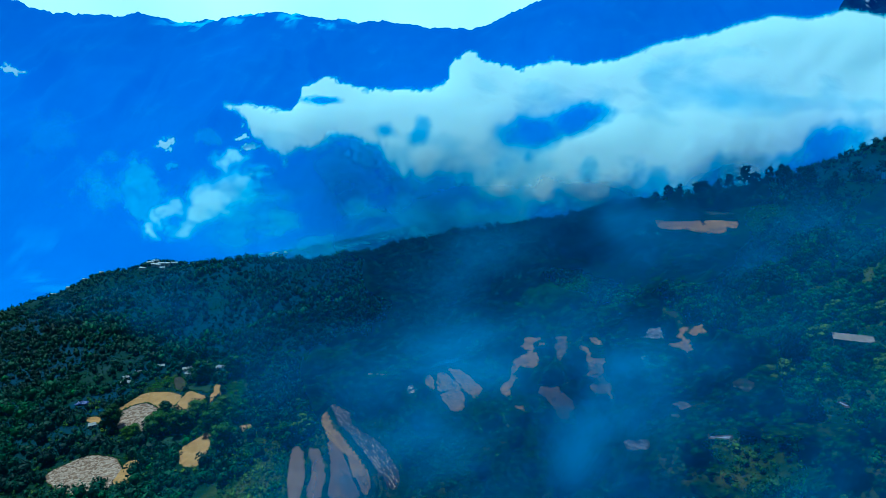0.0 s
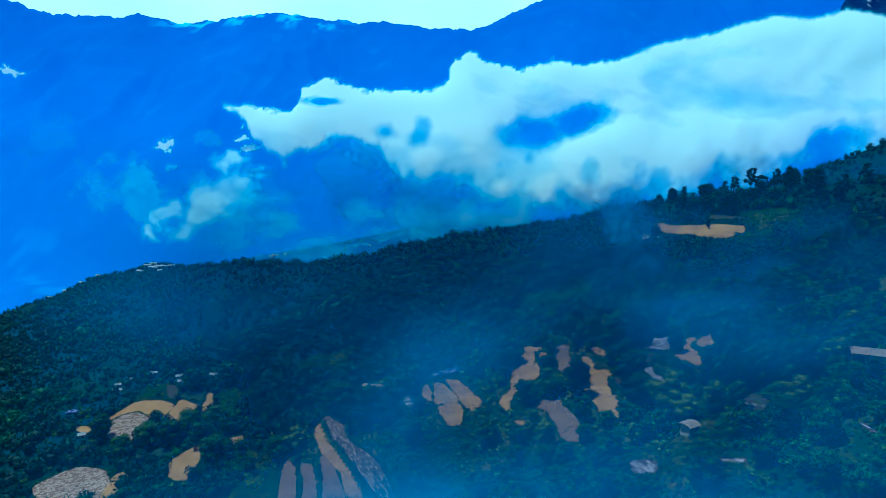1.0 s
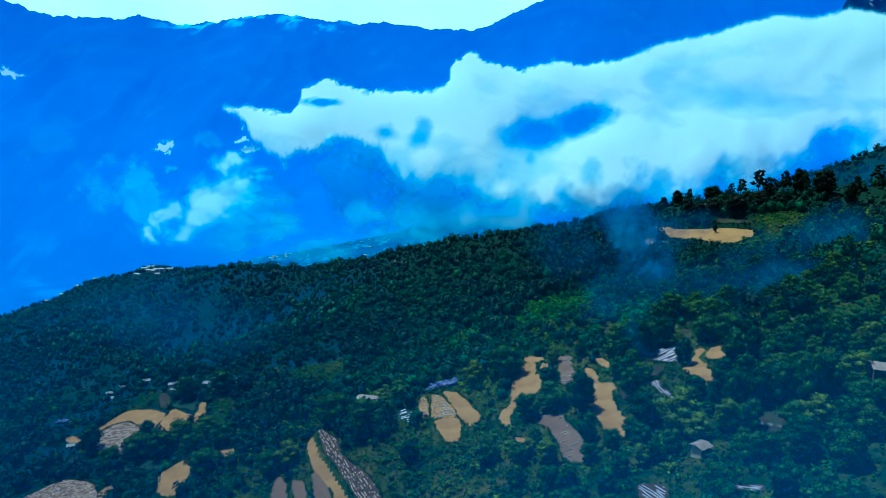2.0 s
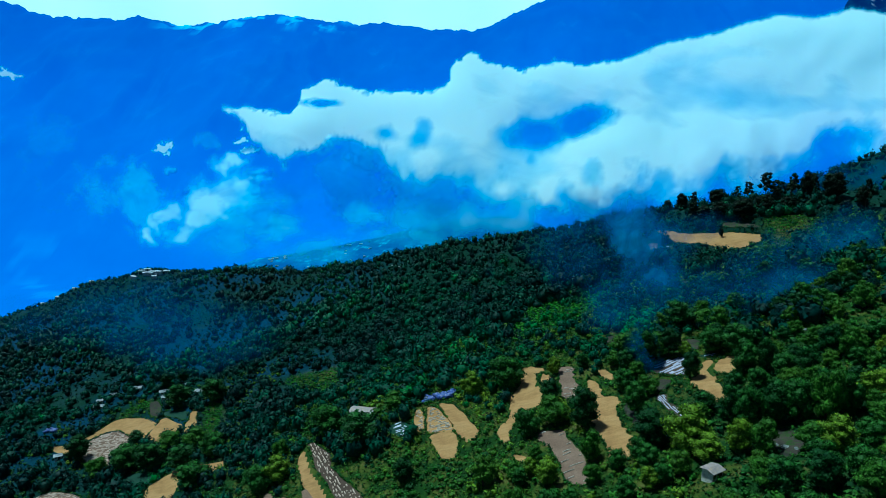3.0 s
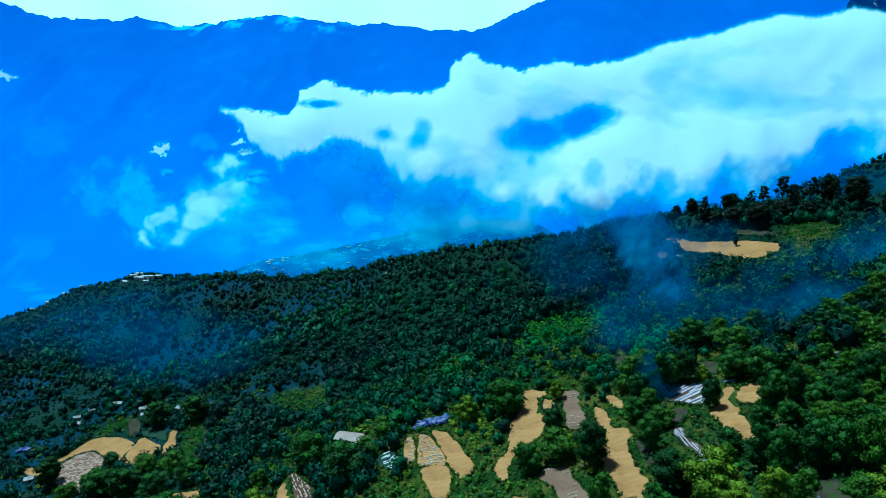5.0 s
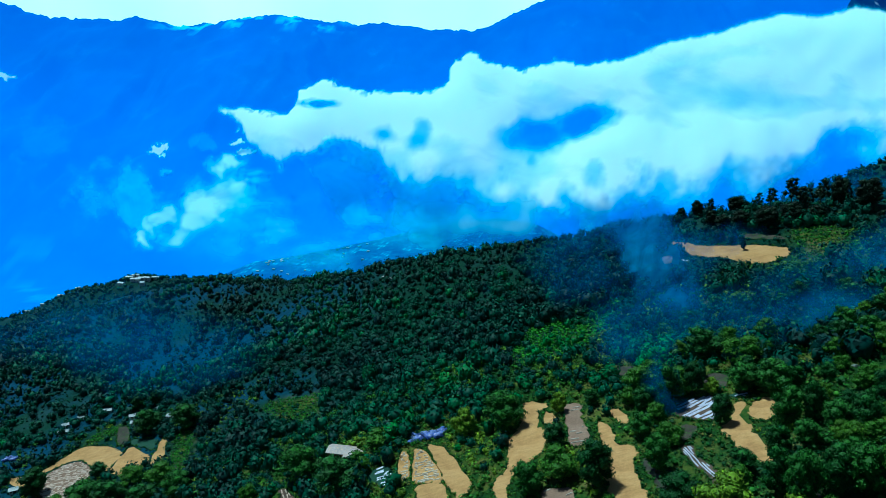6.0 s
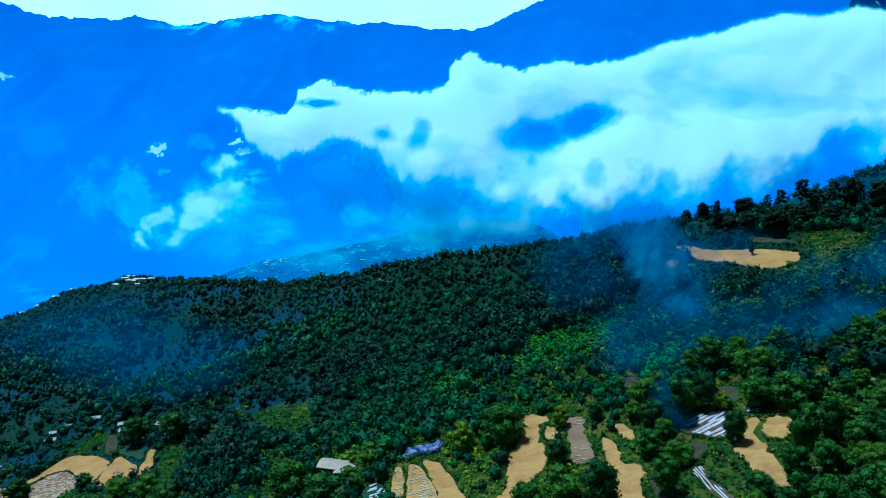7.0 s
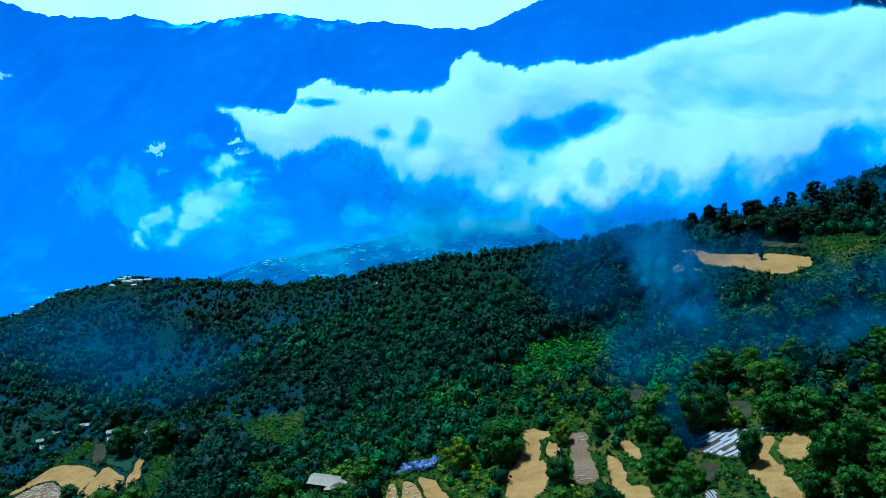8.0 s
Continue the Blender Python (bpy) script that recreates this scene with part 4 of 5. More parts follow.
def limb(bm, a, b, r0, r1, sides=6):
    a, b = Vector(a), Vector(b)
    way = (b - a).normalized()
    side = way.orthogonal().normalized()
    other = way.cross(side)
    rings = []
    for k in range(4):
        t = k / 3
        c = a.lerp(b, t) + side * 0.06 * (b - a).length * math.sin(t * math.pi)
        r = r0 + (r1 - r0) * t
        rings.append([bm.verts.new(c + side * r * math.cos(q) + other * r * math.sin(q)) for q in [i * math.tau / sides for i in range(sides)]])
    for p, q in zip(rings, rings[1:]):
        for i in range(sides):
            bm.faces.new((p[i], p[(i + 1) % sides], q[(i + 1) % sides], q[i]))
    bm.faces.new(rings[-1])


def tree_meshes(kind, seed):
    """Trunk with limbs, and a crown of leaf sprays, about 10 m high."""
    rng = np.random.default_rng(seed)
    bm = bmesh.new()
    verts, faces, count = [], [], 0
    lobes = []
    if kind == "broad":
        limb(bm, (0, 0, -1.0), (0.1, 0, 3.2), 0.34, 0.24, 7)
        for k in range(18):
            az, up = k * 2.4 + rng.uniform(-0.5, 0.5), -0.95 + 1.9 * k / 17
            r = 3.0 * math.sqrt(max(0.05, 1 - up * up * 0.9)) * rng.uniform(0.6, 1.1)
            c = np.array([r * math.cos(az), r * math.sin(az), 4.6 + 3.4 * up + rng.uniform(-0.4, 0.4)])
            lobes.append((c, rng.uniform(1.0, 1.85)))
        for c, r in lobes[5:12]:
            limb(bm, (0.1, 0, 2.0 + rng.uniform(0, 0.8)), c, 0.15, 0.04, 5)
        lobes.append((np.array([0, 0, 4.6]), 2.7))
        size, per = 0.27, 140
    elif kind == "round":
        limb(bm, (0, 0, -1.0), (0, 0.1, 2.8), 0.3, 0.22, 7)
        for k in range(15):
            az, up = k * 2.4, -0.85 + 1.75 * k / 14
            r = 2.4 * math.sqrt(max(0.06, 1 - up * up))
            c = np.array([r * math.cos(az), r * math.sin(az), 5.0 + 3.5 * up])
            lobes.append((c, rng.uniform(1.15, 1.7)))
        for c, r in lobes[4:9]:
            limb(bm, (0, 0.1, 2.0), c, 0.13, 0.04, 5)
        lobes.append((np.array([0, 0, 5.0]), 2.8))
        size, per = 0.25, 140
    else:
        limb(bm, (0, 0, -1.0), (0, 0, 9.6), 0.28, 0.05, 7)
        for k in range(15):
            t = k / 14
            az = k * 2.4 + rng.uniform(-0.4, 0.4)
            reach = (2.6 - 1.3 * t) * rng.uniform(0.6, 1.1)
            z = 4.4 + 5.0 * t
            c = np.array([reach * math.cos(az), reach * math.sin(az), z])
            limb(bm, (0, 0, z - 0.3), c, 0.08, 0.03, 4)
            lobes.append((c, rng.uniform(0.75, 1.25) * (1.1 - 0.3 * t)))
        lobes.append((np.array([0, 0, 9.5]), 0.8))
        size, per = 0.28, 80
    for c, r in lobes:
        v, f = core(1, rng, 0.3)
        verts.append(v * r * 0.78 + c), faces.extend((f + count).tolist())
        count += len(v)
        n = int(per * (r / 1.5) ** 2)
        d = ball(rng, n)
        d[:, 2] = np.where(d[:, 2] < -0.4, -d[:, 2] * 0.5, d[:, 2])
        flat = np.array([1, 1, 0.8 if kind != "pine" else 0.42])
        v, f = leaf_cards(c + d * r * flat * rng.uniform(0.74, 1.2, n)[:, None], d, size, rng)
        verts.append(v), faces.extend((f + count).tolist())
        count += len(v)
    v = np.concatenate(verts)
    trunk = bpy.data.meshes.new("trunk")
    bm.to_mesh(trunk)
    bm.free()
    trunk.materials.append(BARK)
    return trunk, v, faces


PROTO = []
TREE_LABELS = {
    "broad": "spreading green broadleaf tree beside the terraces",
    "round": "dense dark green round-crowned tree",
    "pine": "tall dark conifer with layered branches",
}


def crown_mesh(v, faces, tone, material):
    me = bpy.data.meshes.new("crown")
    me.from_pydata(v.tolist(), [], faces)
    me.materials.append(material)
    a = me.attributes.new("tone", "FLOAT", "POINT")
    a.data.foreach_set("value", np.full(len(v), tone, np.float32))
    return me


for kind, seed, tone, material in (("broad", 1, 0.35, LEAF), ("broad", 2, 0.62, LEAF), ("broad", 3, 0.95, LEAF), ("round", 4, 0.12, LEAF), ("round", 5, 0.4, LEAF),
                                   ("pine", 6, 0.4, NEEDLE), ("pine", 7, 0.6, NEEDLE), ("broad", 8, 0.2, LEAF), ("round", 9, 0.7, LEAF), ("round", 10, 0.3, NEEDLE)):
    trunk, v, faces = tree_meshes(kind, seed)
    PROTO.append((kind, trunk, crown_mesh(v, faces, tone, material)))


def tree(which, x, y, tall, turn, wide=1.0, group="trees round the terraces", z=None):
    kind, trunk, crown = PROTO[which]
    base = float(ground(np.array([x]), np.array([y]))[0]) if z is None else z
    t = tagged(empty({"pine": "conifer_tree"}.get(kind, "tree"), (x, y, base), turn), TREE_LABELS[kind], "tree", group)
    s = tall / 9.6
    t.scale = (s * wide, s * wide, s)
    for name, data in (("trunk", trunk), ("crown", crown)):
        new(name, data).parent = t
    return t


# Trees that stand out: which sort, place, height, width.
STANDING = []


def stand(*trees):
    for which, x, y, tall, wide in trees:
        STANDING.append((x, y, 0.34 * tall * wide))
        tree(which, x, y, tall, (x * 37 + y * 11) % 360, wide)


stand((0, 29, 258, 14.0, 1.14), (2, 16, 261, 10.4, 1.01), (2, 47, 257, 7.3, 0.86), (3, 42, 236, 8.9, 1.03), (3, 48, 211, 14.6, 0.85), (1, 40, 220, 10.1, 1.21), (0, 32, 218, 10.1, 0.99))
stand((0, -41, 266, 15.0, 1.16), (7, -25, 247, 15.0, 1.36), (1, -20, 259, 8.4, 1.14), (1, -15, 272, 7.6, 1.47), (3, -191, 342, 15.0, 1.09), (7, -150, 378, 15.0, 1.24), (3, -172, 411, 11.3, 0.85))
stand((3, -163, 415, 9.6, 0.88), (7, -126, 370, 15.0, 1.35), (0, -151, 318, 15.0, 1.36), (7, -137, 311, 15.0, 1.30), (1, -131, 323, 11.3, 1.36), (1, -117, 317, 10.4, 1.43), (7, -116, 298, 11.5, 1.47))
stand((0, -101, 298, 11.3, 1.21), (1, -168, 320, 11.4, 1.14), (3, -161, 346, 7.0, 1.50), (3, 84.5, 223, 9.6, 0.78), (0, 65, 229, 8.0, 1.0), (4, 63, 210, 10.9, 0.85), (1, 70, 221, 7.8, 1.15))
stand((3, 85, 244, 10.6, 0.86), (7, 76, 240, 15.0, 0.72), (1, 72, 253, 10.2, 1.27), (2, 90, 242, 5.4, 1.02), (0, 97, 237, 10.8, 1.01), (0, 103, 233, 10.7, 1.21), (1, 104, 254, 10.6, 1.32))
stand((7, 96, 265, 11.4, 1.47), (3, 62, 191, 11.3, 1.16), (2, 68, 182, 12.8, 1.08), (7, 79, 198, 7.5, 1.21), (7, 81, 187, 12.1, 0.71), (0, 83, 181, 13.8, 0.67), (7, 89, 181, 12.5, 0.81))
stand((0, 94, 178, 13.2, 0.77), (1, 98, 174, 15.0, 0.61), (0, 103, 175, 12.6, 0.67), (2, 77, 173, 9.9, 0.81), (1, 81, 170, 9.1, 0.86), (1, 89, 164, 7.8, 1.11), (2, 93, 162, 8.3, 1.21))
stand((2, 70, 175, 7.0, 1.47), (1, 46, 193, 10.0, 0.70), (0, 97, 214, 12.3, 0.73), (7, 103, 213, 12.4, 0.64), (0, 105, 205, 8.8, 1.11), (7, 107, 199, 11.0, 0.87), (3, 119, 209, 10.9, 0.81))
stand((1, 121, 203, 10.7, 0.75), (7, 89, 203, 8.5, 0.88), (9, 156, 379, 9.1, 1.40), (5, 166, 365, 10.6, 0.91), (5, 172, 360, 14.0, 0.89), (6, 177, 354, 10.1, 0.80))
stand((6, 181, 350, 14.0, 0.75), (9, 188, 349, 14.0, 0.74), (9, 195, 340, 14.0, 1.03), (6, 189, 345, 11.5, 0.51), (5, 200, 322, 14.0, 0.55), (9, 199, 324, 10.9, 0.65), (9, 156, 349, 9.4, 1.45))
stand((9, 166, 347, 9.5, 1.30), (9, 174, 341, 7.3, 1.50), (9, 139, 368, 10.0, 0.72), (9, 192, 324, 6.5, 1.12), (6, 175, 302, 4.7, 1.50), (9, 142, 339, 5.2, 0.55), (9, 140, 388, 9.0, 0.95))
stand((9, 134, 393, 6.5, 0.9), (9, 121, 402, 5.5, 0.9), (5, 146, 386, 8.5, 0.8), (5, 123, 357, 4.6, 0.3), (9, 112, 408, 4.6, 1.0), (9, 127, 398, 5.0, 1.0), (0, -64, 245, 11.0, 1.2))
# dark trees added to cover shaded soil that would show too light
stand((9, 149, 358, 8.0, 1.5), (9, 158, 352, 9.0, 1.4), (9, 166, 345, 8.5, 1.4), (9, 143, 364, 7.0, 1.4))
stand((2, -57, 247, 10.0, 1.2), (0, -99, 271, 13.0, 1.3))


def bracken(x, y):
    """Below 1 on the open patch of bright bracken amid the wood."""
    return np.hypot((x - 58 - 0.2 * (y - 319)) / 27, (y - 319) / 20) + 0.25 * fbm(np.asarray(x) / 9, np.asarray(y) / 9, 3, 211)


# The grove above and between the terraces.
grove_rng = np.random.default_rng(23)
placed = list(STANDING)
tries = 0
while len(placed) < 400 and tries < 20000:
    tries += 1
    y = grove_rng.uniform(95, 300)
    x = grove_rng.uniform(-75, 175) if grove_rng.random() < 0.4 else grove_rng.uniform(62, 190)
    if grove_rng.random() < 0.3:
        x, y = grove_rng.uniform(25, 150), grove_rng.uniform(138, 205)
    reach = grove_rng.uniform(2.2, 4.2)
    if bracken(x, y) < 1.1:
        continue
    # open green ground and the scrub belt have few tall trees
    if y > 272 - 0.15 * x and x < 95 and grove_rng.random() < 0.85:
        continue
    if x < 20 and grove_rng.random() < 0.5:
        continue
    px, py = np.array([x]), np.array([y])
    if on_field(px, py, reach * 0.75)[0] or math.hypot(x + 27, y - 272) < 11 or math.hypot(x - 4, y - 266) < 9 or math.hypot(x - 118, y - 171) < 9:
        continue
    # the hut stands in a small clearing
    if min(math.hypot(x - 68.4 + 0.43 * d, y - 167 + 0.9 * d) for d in (0, 4, 8, 12, 16)) < 6.5:
        continue
    # keep the view onto the terraces open
    sx, sy = x + (x - 8) * 0.09, y + (y - 50) * 0.07
    if on_field(np.array([sx]), np.array([sy]), 0.3)[0] and grove_rng.random() < 0.92:
        continue
    # the terraces lie in the sun
    if on_field(np.array([x + 4.5]), np.array([y + 1.0]), 1.0)[0] and grove_rng.random() < 0.85:
        continue
    if any((x - a) ** 2 + (y - b) ** 2 < (0.62 * (reach + r)) ** 2 for a, b, r in placed):
        continue
    placed.append((x, y, reach))
    which = int(grove_rng.choice([0, 3, 4, 7, 1, 1, 8] if x > 80 and y > 205 else [0, 1, 2, 3, 4, 7, 8, 1, 0]))
    tree(which, x, y, reach * grove_rng.uniform(2.1, 2.6), grove_rng.uniform(0, 360), 1.0)


# ---- scrub forest ----
def scrub_prototypes(seed, sprays, heart=0.74):
    out = []
    rng = np.random.default_rng(seed)
    for k in range(8):
        v, f = core(1, rng, 0.6)
        v = v * heart
        d = ball(rng, sprays)
        d[:, 2] = np.where(d[:, 2] < -0.1, -d[:, 2], d[:, 2])
        bumpy = 1 + 0.3 * np.sin(d[:, 0] * 4 + k) * np.sin(d[:, 1] * 4 + 2 * k)
        lv, lf = leaf_cards(d * (0.95 * bumpy * rng.uniform(0.74, 1.14, sprays))[:, None], d, 0.29 * math.sqrt(30 / (sprays + 12)), rng)
        out.append((np.concatenate([v, lv]), f, lf + len(v)))
    return out


def scrub(name, label, xs, ys, radius, tone, tall, protos, material, rng, sink=0.2, zs=None):
    """Many bushes joined into one mesh."""
    zs = ground(xs, ys) if zs is None else zs
    vs, tris, quads, tones, count = [], [], [], [], 0
    for k in range(len(xs)):
        v, f, q = protos[k % len(protos)]
        a = rng.uniform(0, math.tau)
        c, s = math.cos(a), math.sin(a)
        r, h = radius[k], tall[k]
        p = np.empty_like(v)
        p[:, 0], p[:, 1] = (v[:, 0] * c - v[:, 1] * s) * r + xs[k], (v[:, 0] * s + v[:, 1] * c) * r + ys[k]
        p[:, 2] = v[:, 2] * h + zs[k] + h * (1 - sink) * 0.75
        vs.append(p), tris.append(f + count), quads.append(q + count)
        tones.append(np.full(len(v), tone[k]))
        count += len(v)
    v, t, q, tn = np.concatenate(vs), np.concatenate(tris), np.concatenate(quads), np.concatenate(tones)
    me = bpy.data.meshes.new(name)
    me.vertices.add(len(v))
    me.vertices.foreach_set("co", v.astype(np.float32).ravel())
    loops = np.concatenate([t.ravel(), q.ravel()])
    me.loops.add(len(loops))
    me.loops.foreach_set("vertex_index", loops.astype(np.int32))
    starts = np.concatenate([np.arange(len(t)) * 3, len(t) * 3 + np.arange(len(q)) * 4])
    me.polygons.add(len(starts))
    me.polygons.foreach_set("loop_start", starts.astype(np.int32))
    me.materials.append(material)
    me.polygons.foreach_set("use_smooth", np.ones(len(starts), bool))
    me.update(calc_edges=True)
    ob = new(name, me)
    set_value(ob, "tone", tn)
    return tagged(ob, label, "shrubs", kind="stuff")


def scatter(n, x0, x1, y0, y1, rng, keep, spacing):
    """Places kept at least a spacing apart."""
    cell = {}
    xs, ys = rng.uniform(x0, x1, n), rng.uniform(y0, y1, n)
    ok = keep(xs, ys, rng)
    out = []
    for x, y in zip(xs[ok], ys[ok]):
        i, j = int(x // spacing), int(y // spacing)
        if any((x - a) ** 2 + (y - b) ** 2 < spacing ** 2 for di in (-1, 0, 1) for dj in (-1, 0, 1) for a, b in cell.get((i + di, j + dj), ())):
            continue
        cell.setdefault((i, j), []).append((x, y))
        out.append((x, y))
    return np.array(out).T


def open_view(x, y):
    """Ground just below the terrace on the crest, kept low so that it lies open."""
    return (x > 105) & (x < 175) & (y > 300) & (y < 352) & (y + 1.1 * x < 487) & (y + 1.1 * x > 462)


def forest_keep(x, y, rng):
    """Thick in the middle of the slope, open and bare towards -x."""
    cover = 1.05 + 0.6 * fbm(x / 55, y / 55, 4, 151) + 0.0026 * np.clip(x + 40, -250, 60)
    cover = cover - 0.45 * smooth(1.1, 0.55, np.hypot((x + 205) / 90, (y - 455) / 62) + 0.4 * fbm(x / 30, y / 30, 3, 157))
    cover = cover - 0.55 * smooth(0.1, 0.5, fbm(x / 28, y / 28, 3, 155)) * smooth(-20, -160, x)
    cover = cover - 0.75 * smooth(100, 130, x) * smooth(-34, -14, y - crest_line(x)) * smooth(22, 8, y - crest_line(x))
    cover = cover - 0.9 * smooth(1.15, 0.9, bracken(x, y))
    lower = np.maximum(smooth(262, 290, y + 0.12 * x), smooth(-90, -120, x) * smooth(245, 262, y))
    return (rng.random(len(x)) < np.clip(cover, 0.14, 1)) & ~on_field(x, y, 1.4, True) & (y < crest_line(x) + 45) & ~open_view(x, y) & (rng.random(len(x)) < lower + 0.35)


wood_rng = np.random.default_rng(31)
fx, fy = scatter(68000, -540, 250, 235, 850, wood_rng, forest_keep, 3.1)
clear = (np.hypot(fx + 27, fy - 273) > 9) & (np.hypot(fx - 4, fy - 267) > 8)
fx, fy = fx[clear], fy[clear]
near_wood = fy < 430
for sel, sprays, label in ((near_wood, 62, "dense dark green scrub forest covering the slope"), (~near_wood, 32, "distant dark scrub forest along the crest")):
    n = int(sel.sum())
    rad = (1.4 + 2.6 * wood_rng.random(n) ** 1.7) * (1.12 - 0.22 * smooth(-70, -20, fy[sel] - crest_line(fx[sel]))) * (1 + 0.25 * fbm(fx[sel] / 40, fy[sel] / 40, 2, 158))
    tn = np.clip(0.27 + 0.3 * fbm(fx[sel] / 45, fy[sel] / 45, 3, 160) + wood_rng.normal(0, 0.16, n) + 0.3 * smooth(330, 260, fy[sel]) * smooth(-60, 20, fx[sel]) * smooth(115, 75, fx[sel])
                 + 0.7 * smooth(1.2, 0.5, np.hypot((fx[sel] - 58) / 26, (fy[sel] - 313) / 16)), 0, 1)
    rad = rad * (1 - 0.42 * smooth(1.2, 0.7, np.hypot((fx[sel] - 58) / 26, (fy[sel] - 313) / 16)))
    scrub("scrub_forest", label, fx[sel], fy[sel], rad, tn, rad * wood_rng.uniform(0.9, 1.35, n), scrub_prototypes(33, sprays), SCRUB, wood_rng)


def floor_keep(x, y, rng):
    cover = 0.62 + 0.6 * fbm(x / 24, y / 24, 3, 181)
    return (rng.random(len(x)) < cover) & ~on_field(x, y, 0.8) & (y < crest_line(x) + 30)


cx_, cy_ = scatter(34000, -520, 240, 280, 840, wood_rng, floor_keep, 2.4)
rad = wood_rng.uniform(0.6, 1.25, len(cx_))
tn = np.clip(0.25 + 0.3 * fbm(cx_ / 40, cy_ / 40, 3, 183) + wood_rng.normal(0, 0.12, len(cx_)), 0, 1)
scrub("ground_cover", "low dark shrubs between the trees of the slope", cx_, cy_, rad, tn, rad * 0.8, scrub_prototypes(37, 9), SCRUB, wood_rng)

rt_x, rt_y = wood_rng.uniform(270, 560, 420), wood_rng.uniform(520, 600, 420)
scrub("shoulder_wood", "dim dark wood on the shoulder behind the crest", rt_x, rt_y, wood_rng.uniform(1.8, 3.6, 420), wood_rng.uniform(0.0, 0.4, 420),
      wood_rng.uniform(2.0, 4.5, 420), scrub_prototypes(43, 16), SCRUB, wood_rng, zs=upper_spur(rt_x, rt_y))

sp_x, sp_y = wood_rng.uniform(-760, -300, 1500), wood_rng.uniform(870, 985, 1500)
sp_z = village_spur(sp_x, sp_y)
clear = (np.abs(sp_x + 430) > 30) | (sp_y > 957) | (wood_rng.random(len(sp_x)) < 0.3)
sp_x, sp_y, sp_z = sp_x[clear], sp_y[clear], sp_z[clear]
scrub("spur_wood", "far dark wood along the crest of the spur", sp_x, sp_y, wood_rng.uniform(1.5, 3.4, len(sp_x)), wood_rng.uniform(0.1, 0.5, len(sp_x)), wood_rng.uniform(1.5, 4.0, len(sp_x)),
      scrub_prototypes(39, 8), SCRUB, wood_rng, zs=sp_z)


def bank_keep(x, y, rng):
    cover = 0.78 + 0.5 * fbm(x / 16, y / 16, 3, 171)
    return (rng.random(len(x)) < cover) & ~on_field(x, y, 0.25, True) & (bracken(x, y) > 1.0)


ux, uy = scatter(60000, -90, 200, 92, 325, wood_rng, bank_keep, 1.65)
vx, vy = scatter(5000, -235, -90, 255, 400, wood_rng, bank_keep, 2.2)
wx, wy = scatter(6000, 100, 185, 325, 372, wood_rng, bank_keep, 2.0)
ux, uy = np.concatenate([ux, vx]), np.concatenate([uy, vy])
edge_close = on_field(ux, uy, 2.4)
rad = np.where(edge_close, wood_rng.uniform(0.35, 0.85, len(ux)), 0.55 + 1.45 * wood_rng.random(len(ux)) ** 1.8)
# tone drops in the grove, with the shade between trees put in
tn = np.clip(0.6 - 0.42 * smooth(62, 90, ux) * smooth(232, 205, uy) + 0.4 * fbm(ux / 18, uy / 18, 3, 173) + wood_rng.normal(0, 0.15, len(ux)), 0, 1)
scrub("undergrowth", "bright green bushes and weeds on the terrace banks", ux, uy, rad, tn, rad * 0.8, scrub_prototypes(35, 22, 0.55), LEAF, wood_rng)

rad = 0.5 + 1.3 * wood_rng.random(len(wx)) ** 1.8
# low tones hold the shadow below the crest trees
scrub("crest_bushes", "dark bushes on the slope above the high terrace", wx, wy, rad, np.clip(wood_rng.normal(0.16, 0.12, len(wx)), 0, 1), rad * 0.85, scrub_prototypes(51, 16, 0.6), SCRUB, wood_rng)
gx2, gy2 = scatter(42000, -80, 130, 150, 292, wood_rng, lambda x, y, rng: (rng.random(len(x)) < 0.75 + 0.5 * fbm(x / 11, y / 11, 3, 175)) & ~on_field(x, y, 0.15), 0.95)
gx3, gy3 = scatter(9000, 105, 190, 300, 372, wood_rng, lambda x, y, rng: (rng.random(len(x)) < 0.6) & ~on_field(x, y, 0.15), 1.1)
gx2, gy2 = np.concatenate([gx2, gx3]), np.concatenate([gy2, gy3])
rad = wood_rng.uniform(0.25, 0.7, len(gx2))
tn = np.clip(0.42 + 0.45 * fbm(gx2 / 14, gy2 / 14, 3, 177) + wood_rng.normal(0, 0.2, len(gx2))  + 0.25 * smooth(150, 165, gx2) * smooth(300, 315, gy2), 0, 1)
scrub("grass_tufts", "rough yellow-green grass and weeds between the terraces", gx2, gy2, rad, tn, rad * 0.7, scrub_prototypes(49, 9, 0.5), TUFT, wood_rng)

for kind, outline, plane in TERRACES:
    if kind == "meadow":
        qx, qy = scatter(1500, *(outline[:, 0].min(), outline[:, 0].max()), *(outline[:, 1].min(), outline[:, 1].max()), wood_rng,
                         lambda x, y, rng: inside(outline, x, y) & (rng.random(len(x)) < 0.4 + 0.6 * (edge_distance(outline, x, y) < 3.5)), 0.9)
        rad = wood_rng.uniform(0.35, 0.9, len(qx))
        scrub("meadow_bushes", "scattered bright bushes on a grass clearing", qx, qy, rad, wood_rng.uniform(0.35, 1.0, len(qx)), rad * 0.8,
              scrub_prototypes(47, 10, 0.5), BRACKEN, wood_rng)
bx, by = scatter(14000, 15, 105, 285, 350, wood_rng, lambda x, y, rng: bracken(x, y) < 1.0, 1.15)
rad = wood_rng.uniform(0.6, 1.2, len(bx))
scrub("bracken", "patch of bright green bracken open to the sun", bx, by, rad, np.clip(wood_rng.normal(0.7, 0.1, len(bx)), 0, 1), rad * 0.75,
      scrub_prototypes(45, 12), BRACKEN, wood_rng)

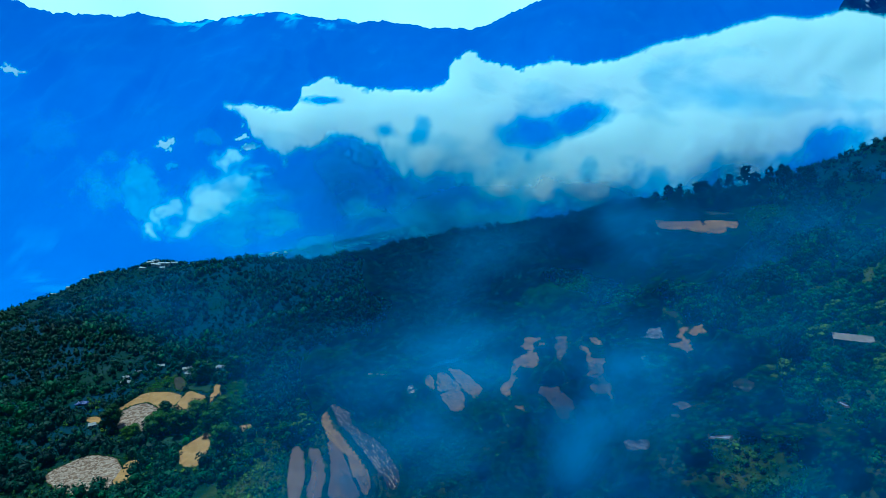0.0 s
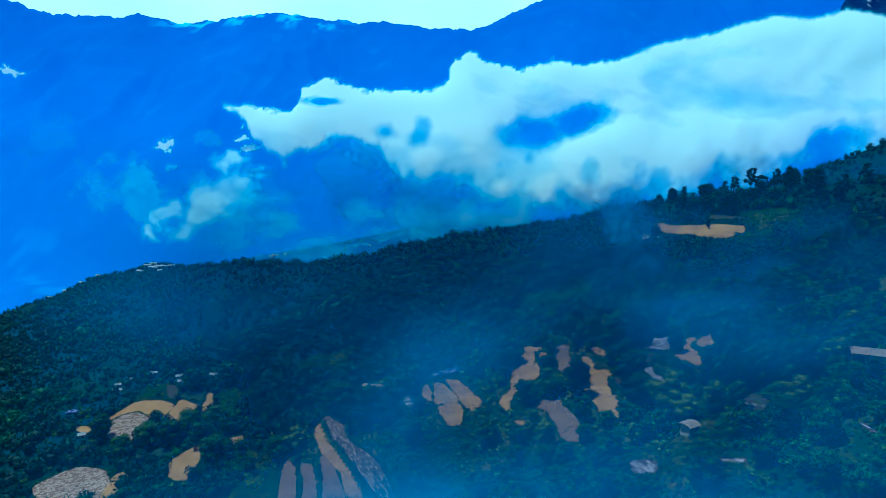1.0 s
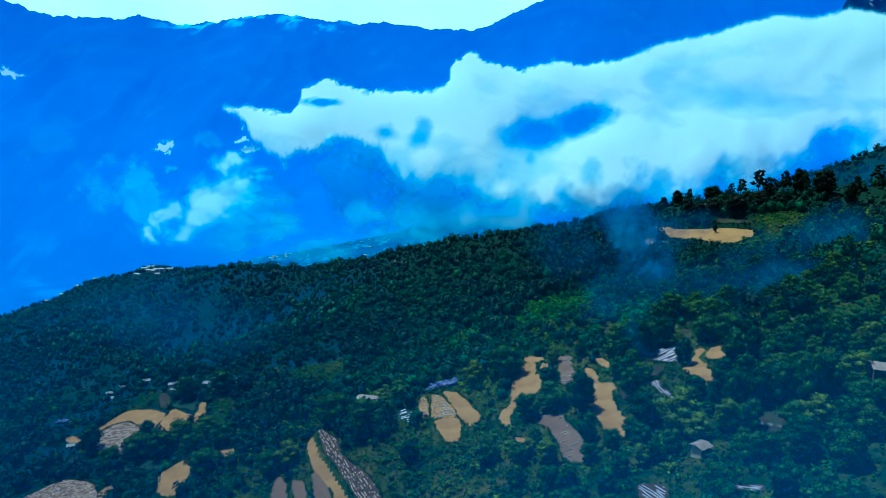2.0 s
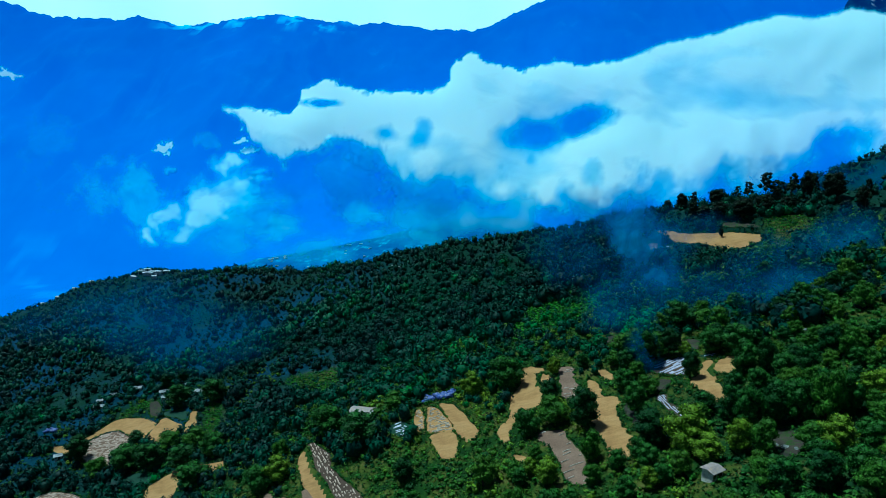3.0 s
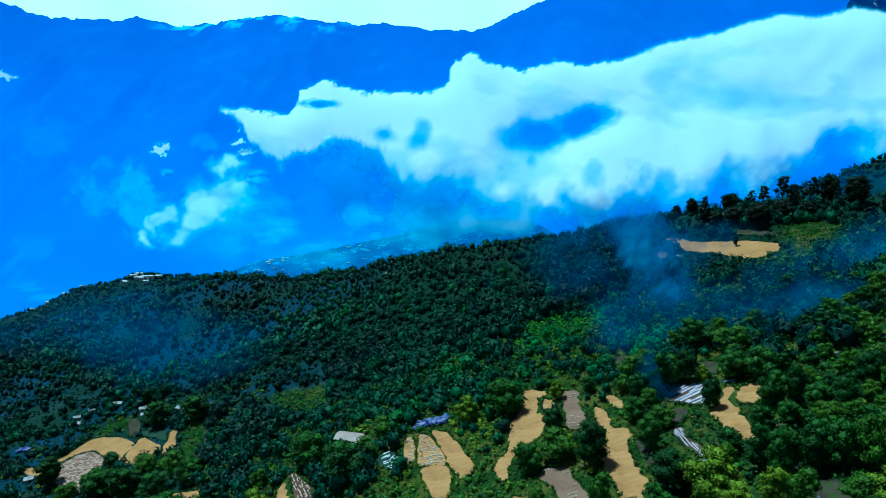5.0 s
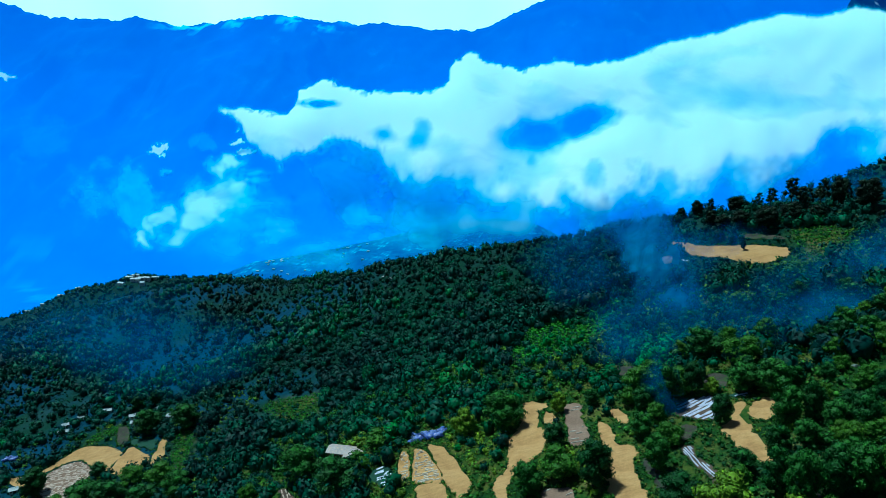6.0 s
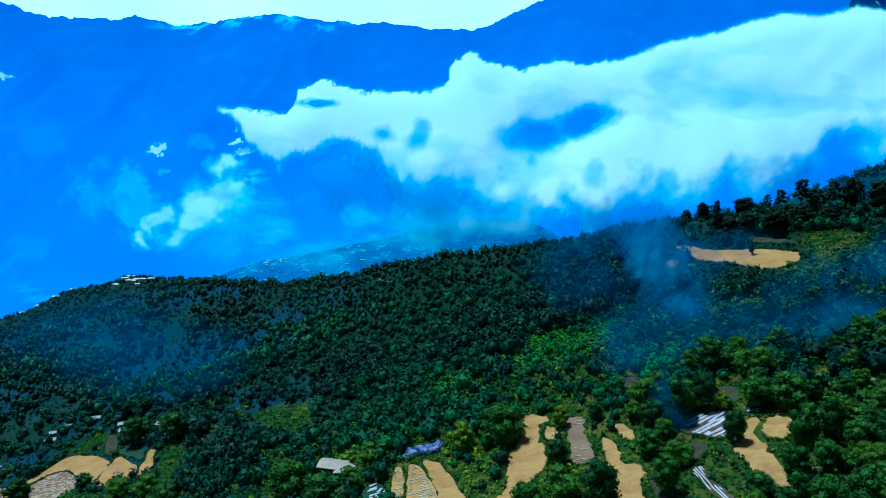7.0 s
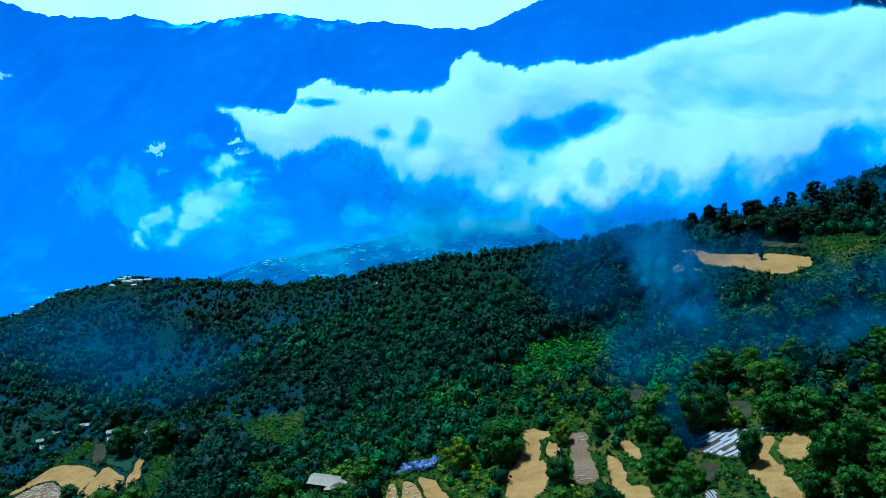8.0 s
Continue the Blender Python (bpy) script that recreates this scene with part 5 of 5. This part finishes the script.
# Weeds and low hedges along the rims of the terraces.
hx_, hy_ = [], []
for kind, outline, plane in TERRACES:
    if kind == "meadow":
        continue
    ring = np.vstack([outline, outline[:1]])
    run = np.concatenate([[0], np.cumsum(np.hypot(*np.diff(ring, axis=0).T))])
    at = np.arange(0, run[-1], 0.95)
    ex, ey = np.interp(at, run, ring[:, 0]), np.interp(at, run, ring[:, 1])
    cx, cy = plane[:2]
    away = np.stack([ex - cx, ey - cy], -1)
    away /= np.linalg.norm(away, axis=1)[:, None] + 1e-9
    off = wood_rng.uniform(0.2, 1.1, len(at))
    ok = (value_noise(at / 5.0, at * 0 + cx, 201) > -0.45)
    hx_.append((ex + away[:, 0] * off)[ok]), hy_.append((ey + away[:, 1] * off)[ok])
for kind, outline, plane in TERRACES:
    if kind == "meadow":
        # broken lines of bushes across the meadow
        for k in np.arange(-16, 16, 3.4):
            s = np.arange(-16, 16, 0.9)
            lx, ly = plane[0] + s * 0.8 - k * 0.5, plane[1] - s * 0.5 + k * 0.9 + 0.8 * fbm(s / 5, s * 0 + k, 2, 207)
            ok = inside(outline, lx, ly) & (value_noise(s / 3, s * 0 + k, 209) > 0.0)
            hx_.append(lx[ok]), hy_.append(ly[ok])
hx_, hy_ = np.concatenate(hx_), np.concatenate(hy_)
free = ~on_field(hx_, hy_, 0.05)
hx_, hy_ = hx_[free], hy_[free]
rad = wood_rng.uniform(0.35, 0.8, len(hx_))
scrub("hedge", "low dark weedy hedges along the terrace rims", hx_, hy_, rad, np.clip(wood_rng.normal(0.3, 0.22, len(hx_)), 0, 1), rad * wood_rng.uniform(0.7, 1.1, len(hx_)),
      scrub_prototypes(41, 14, 0.55), LEAF, wood_rng)

# Crest trees in a broken line, and single trees on the crest.
crest_rng = np.random.default_rng(41)
for x in np.arange(92, 236, 5.2):
    y = crest_line(x) - 6 + crest_rng.uniform(-10, 8)
    if crest_rng.random() < 0.3 and not on_field(np.array([x]), np.array([y]), 2)[0]:
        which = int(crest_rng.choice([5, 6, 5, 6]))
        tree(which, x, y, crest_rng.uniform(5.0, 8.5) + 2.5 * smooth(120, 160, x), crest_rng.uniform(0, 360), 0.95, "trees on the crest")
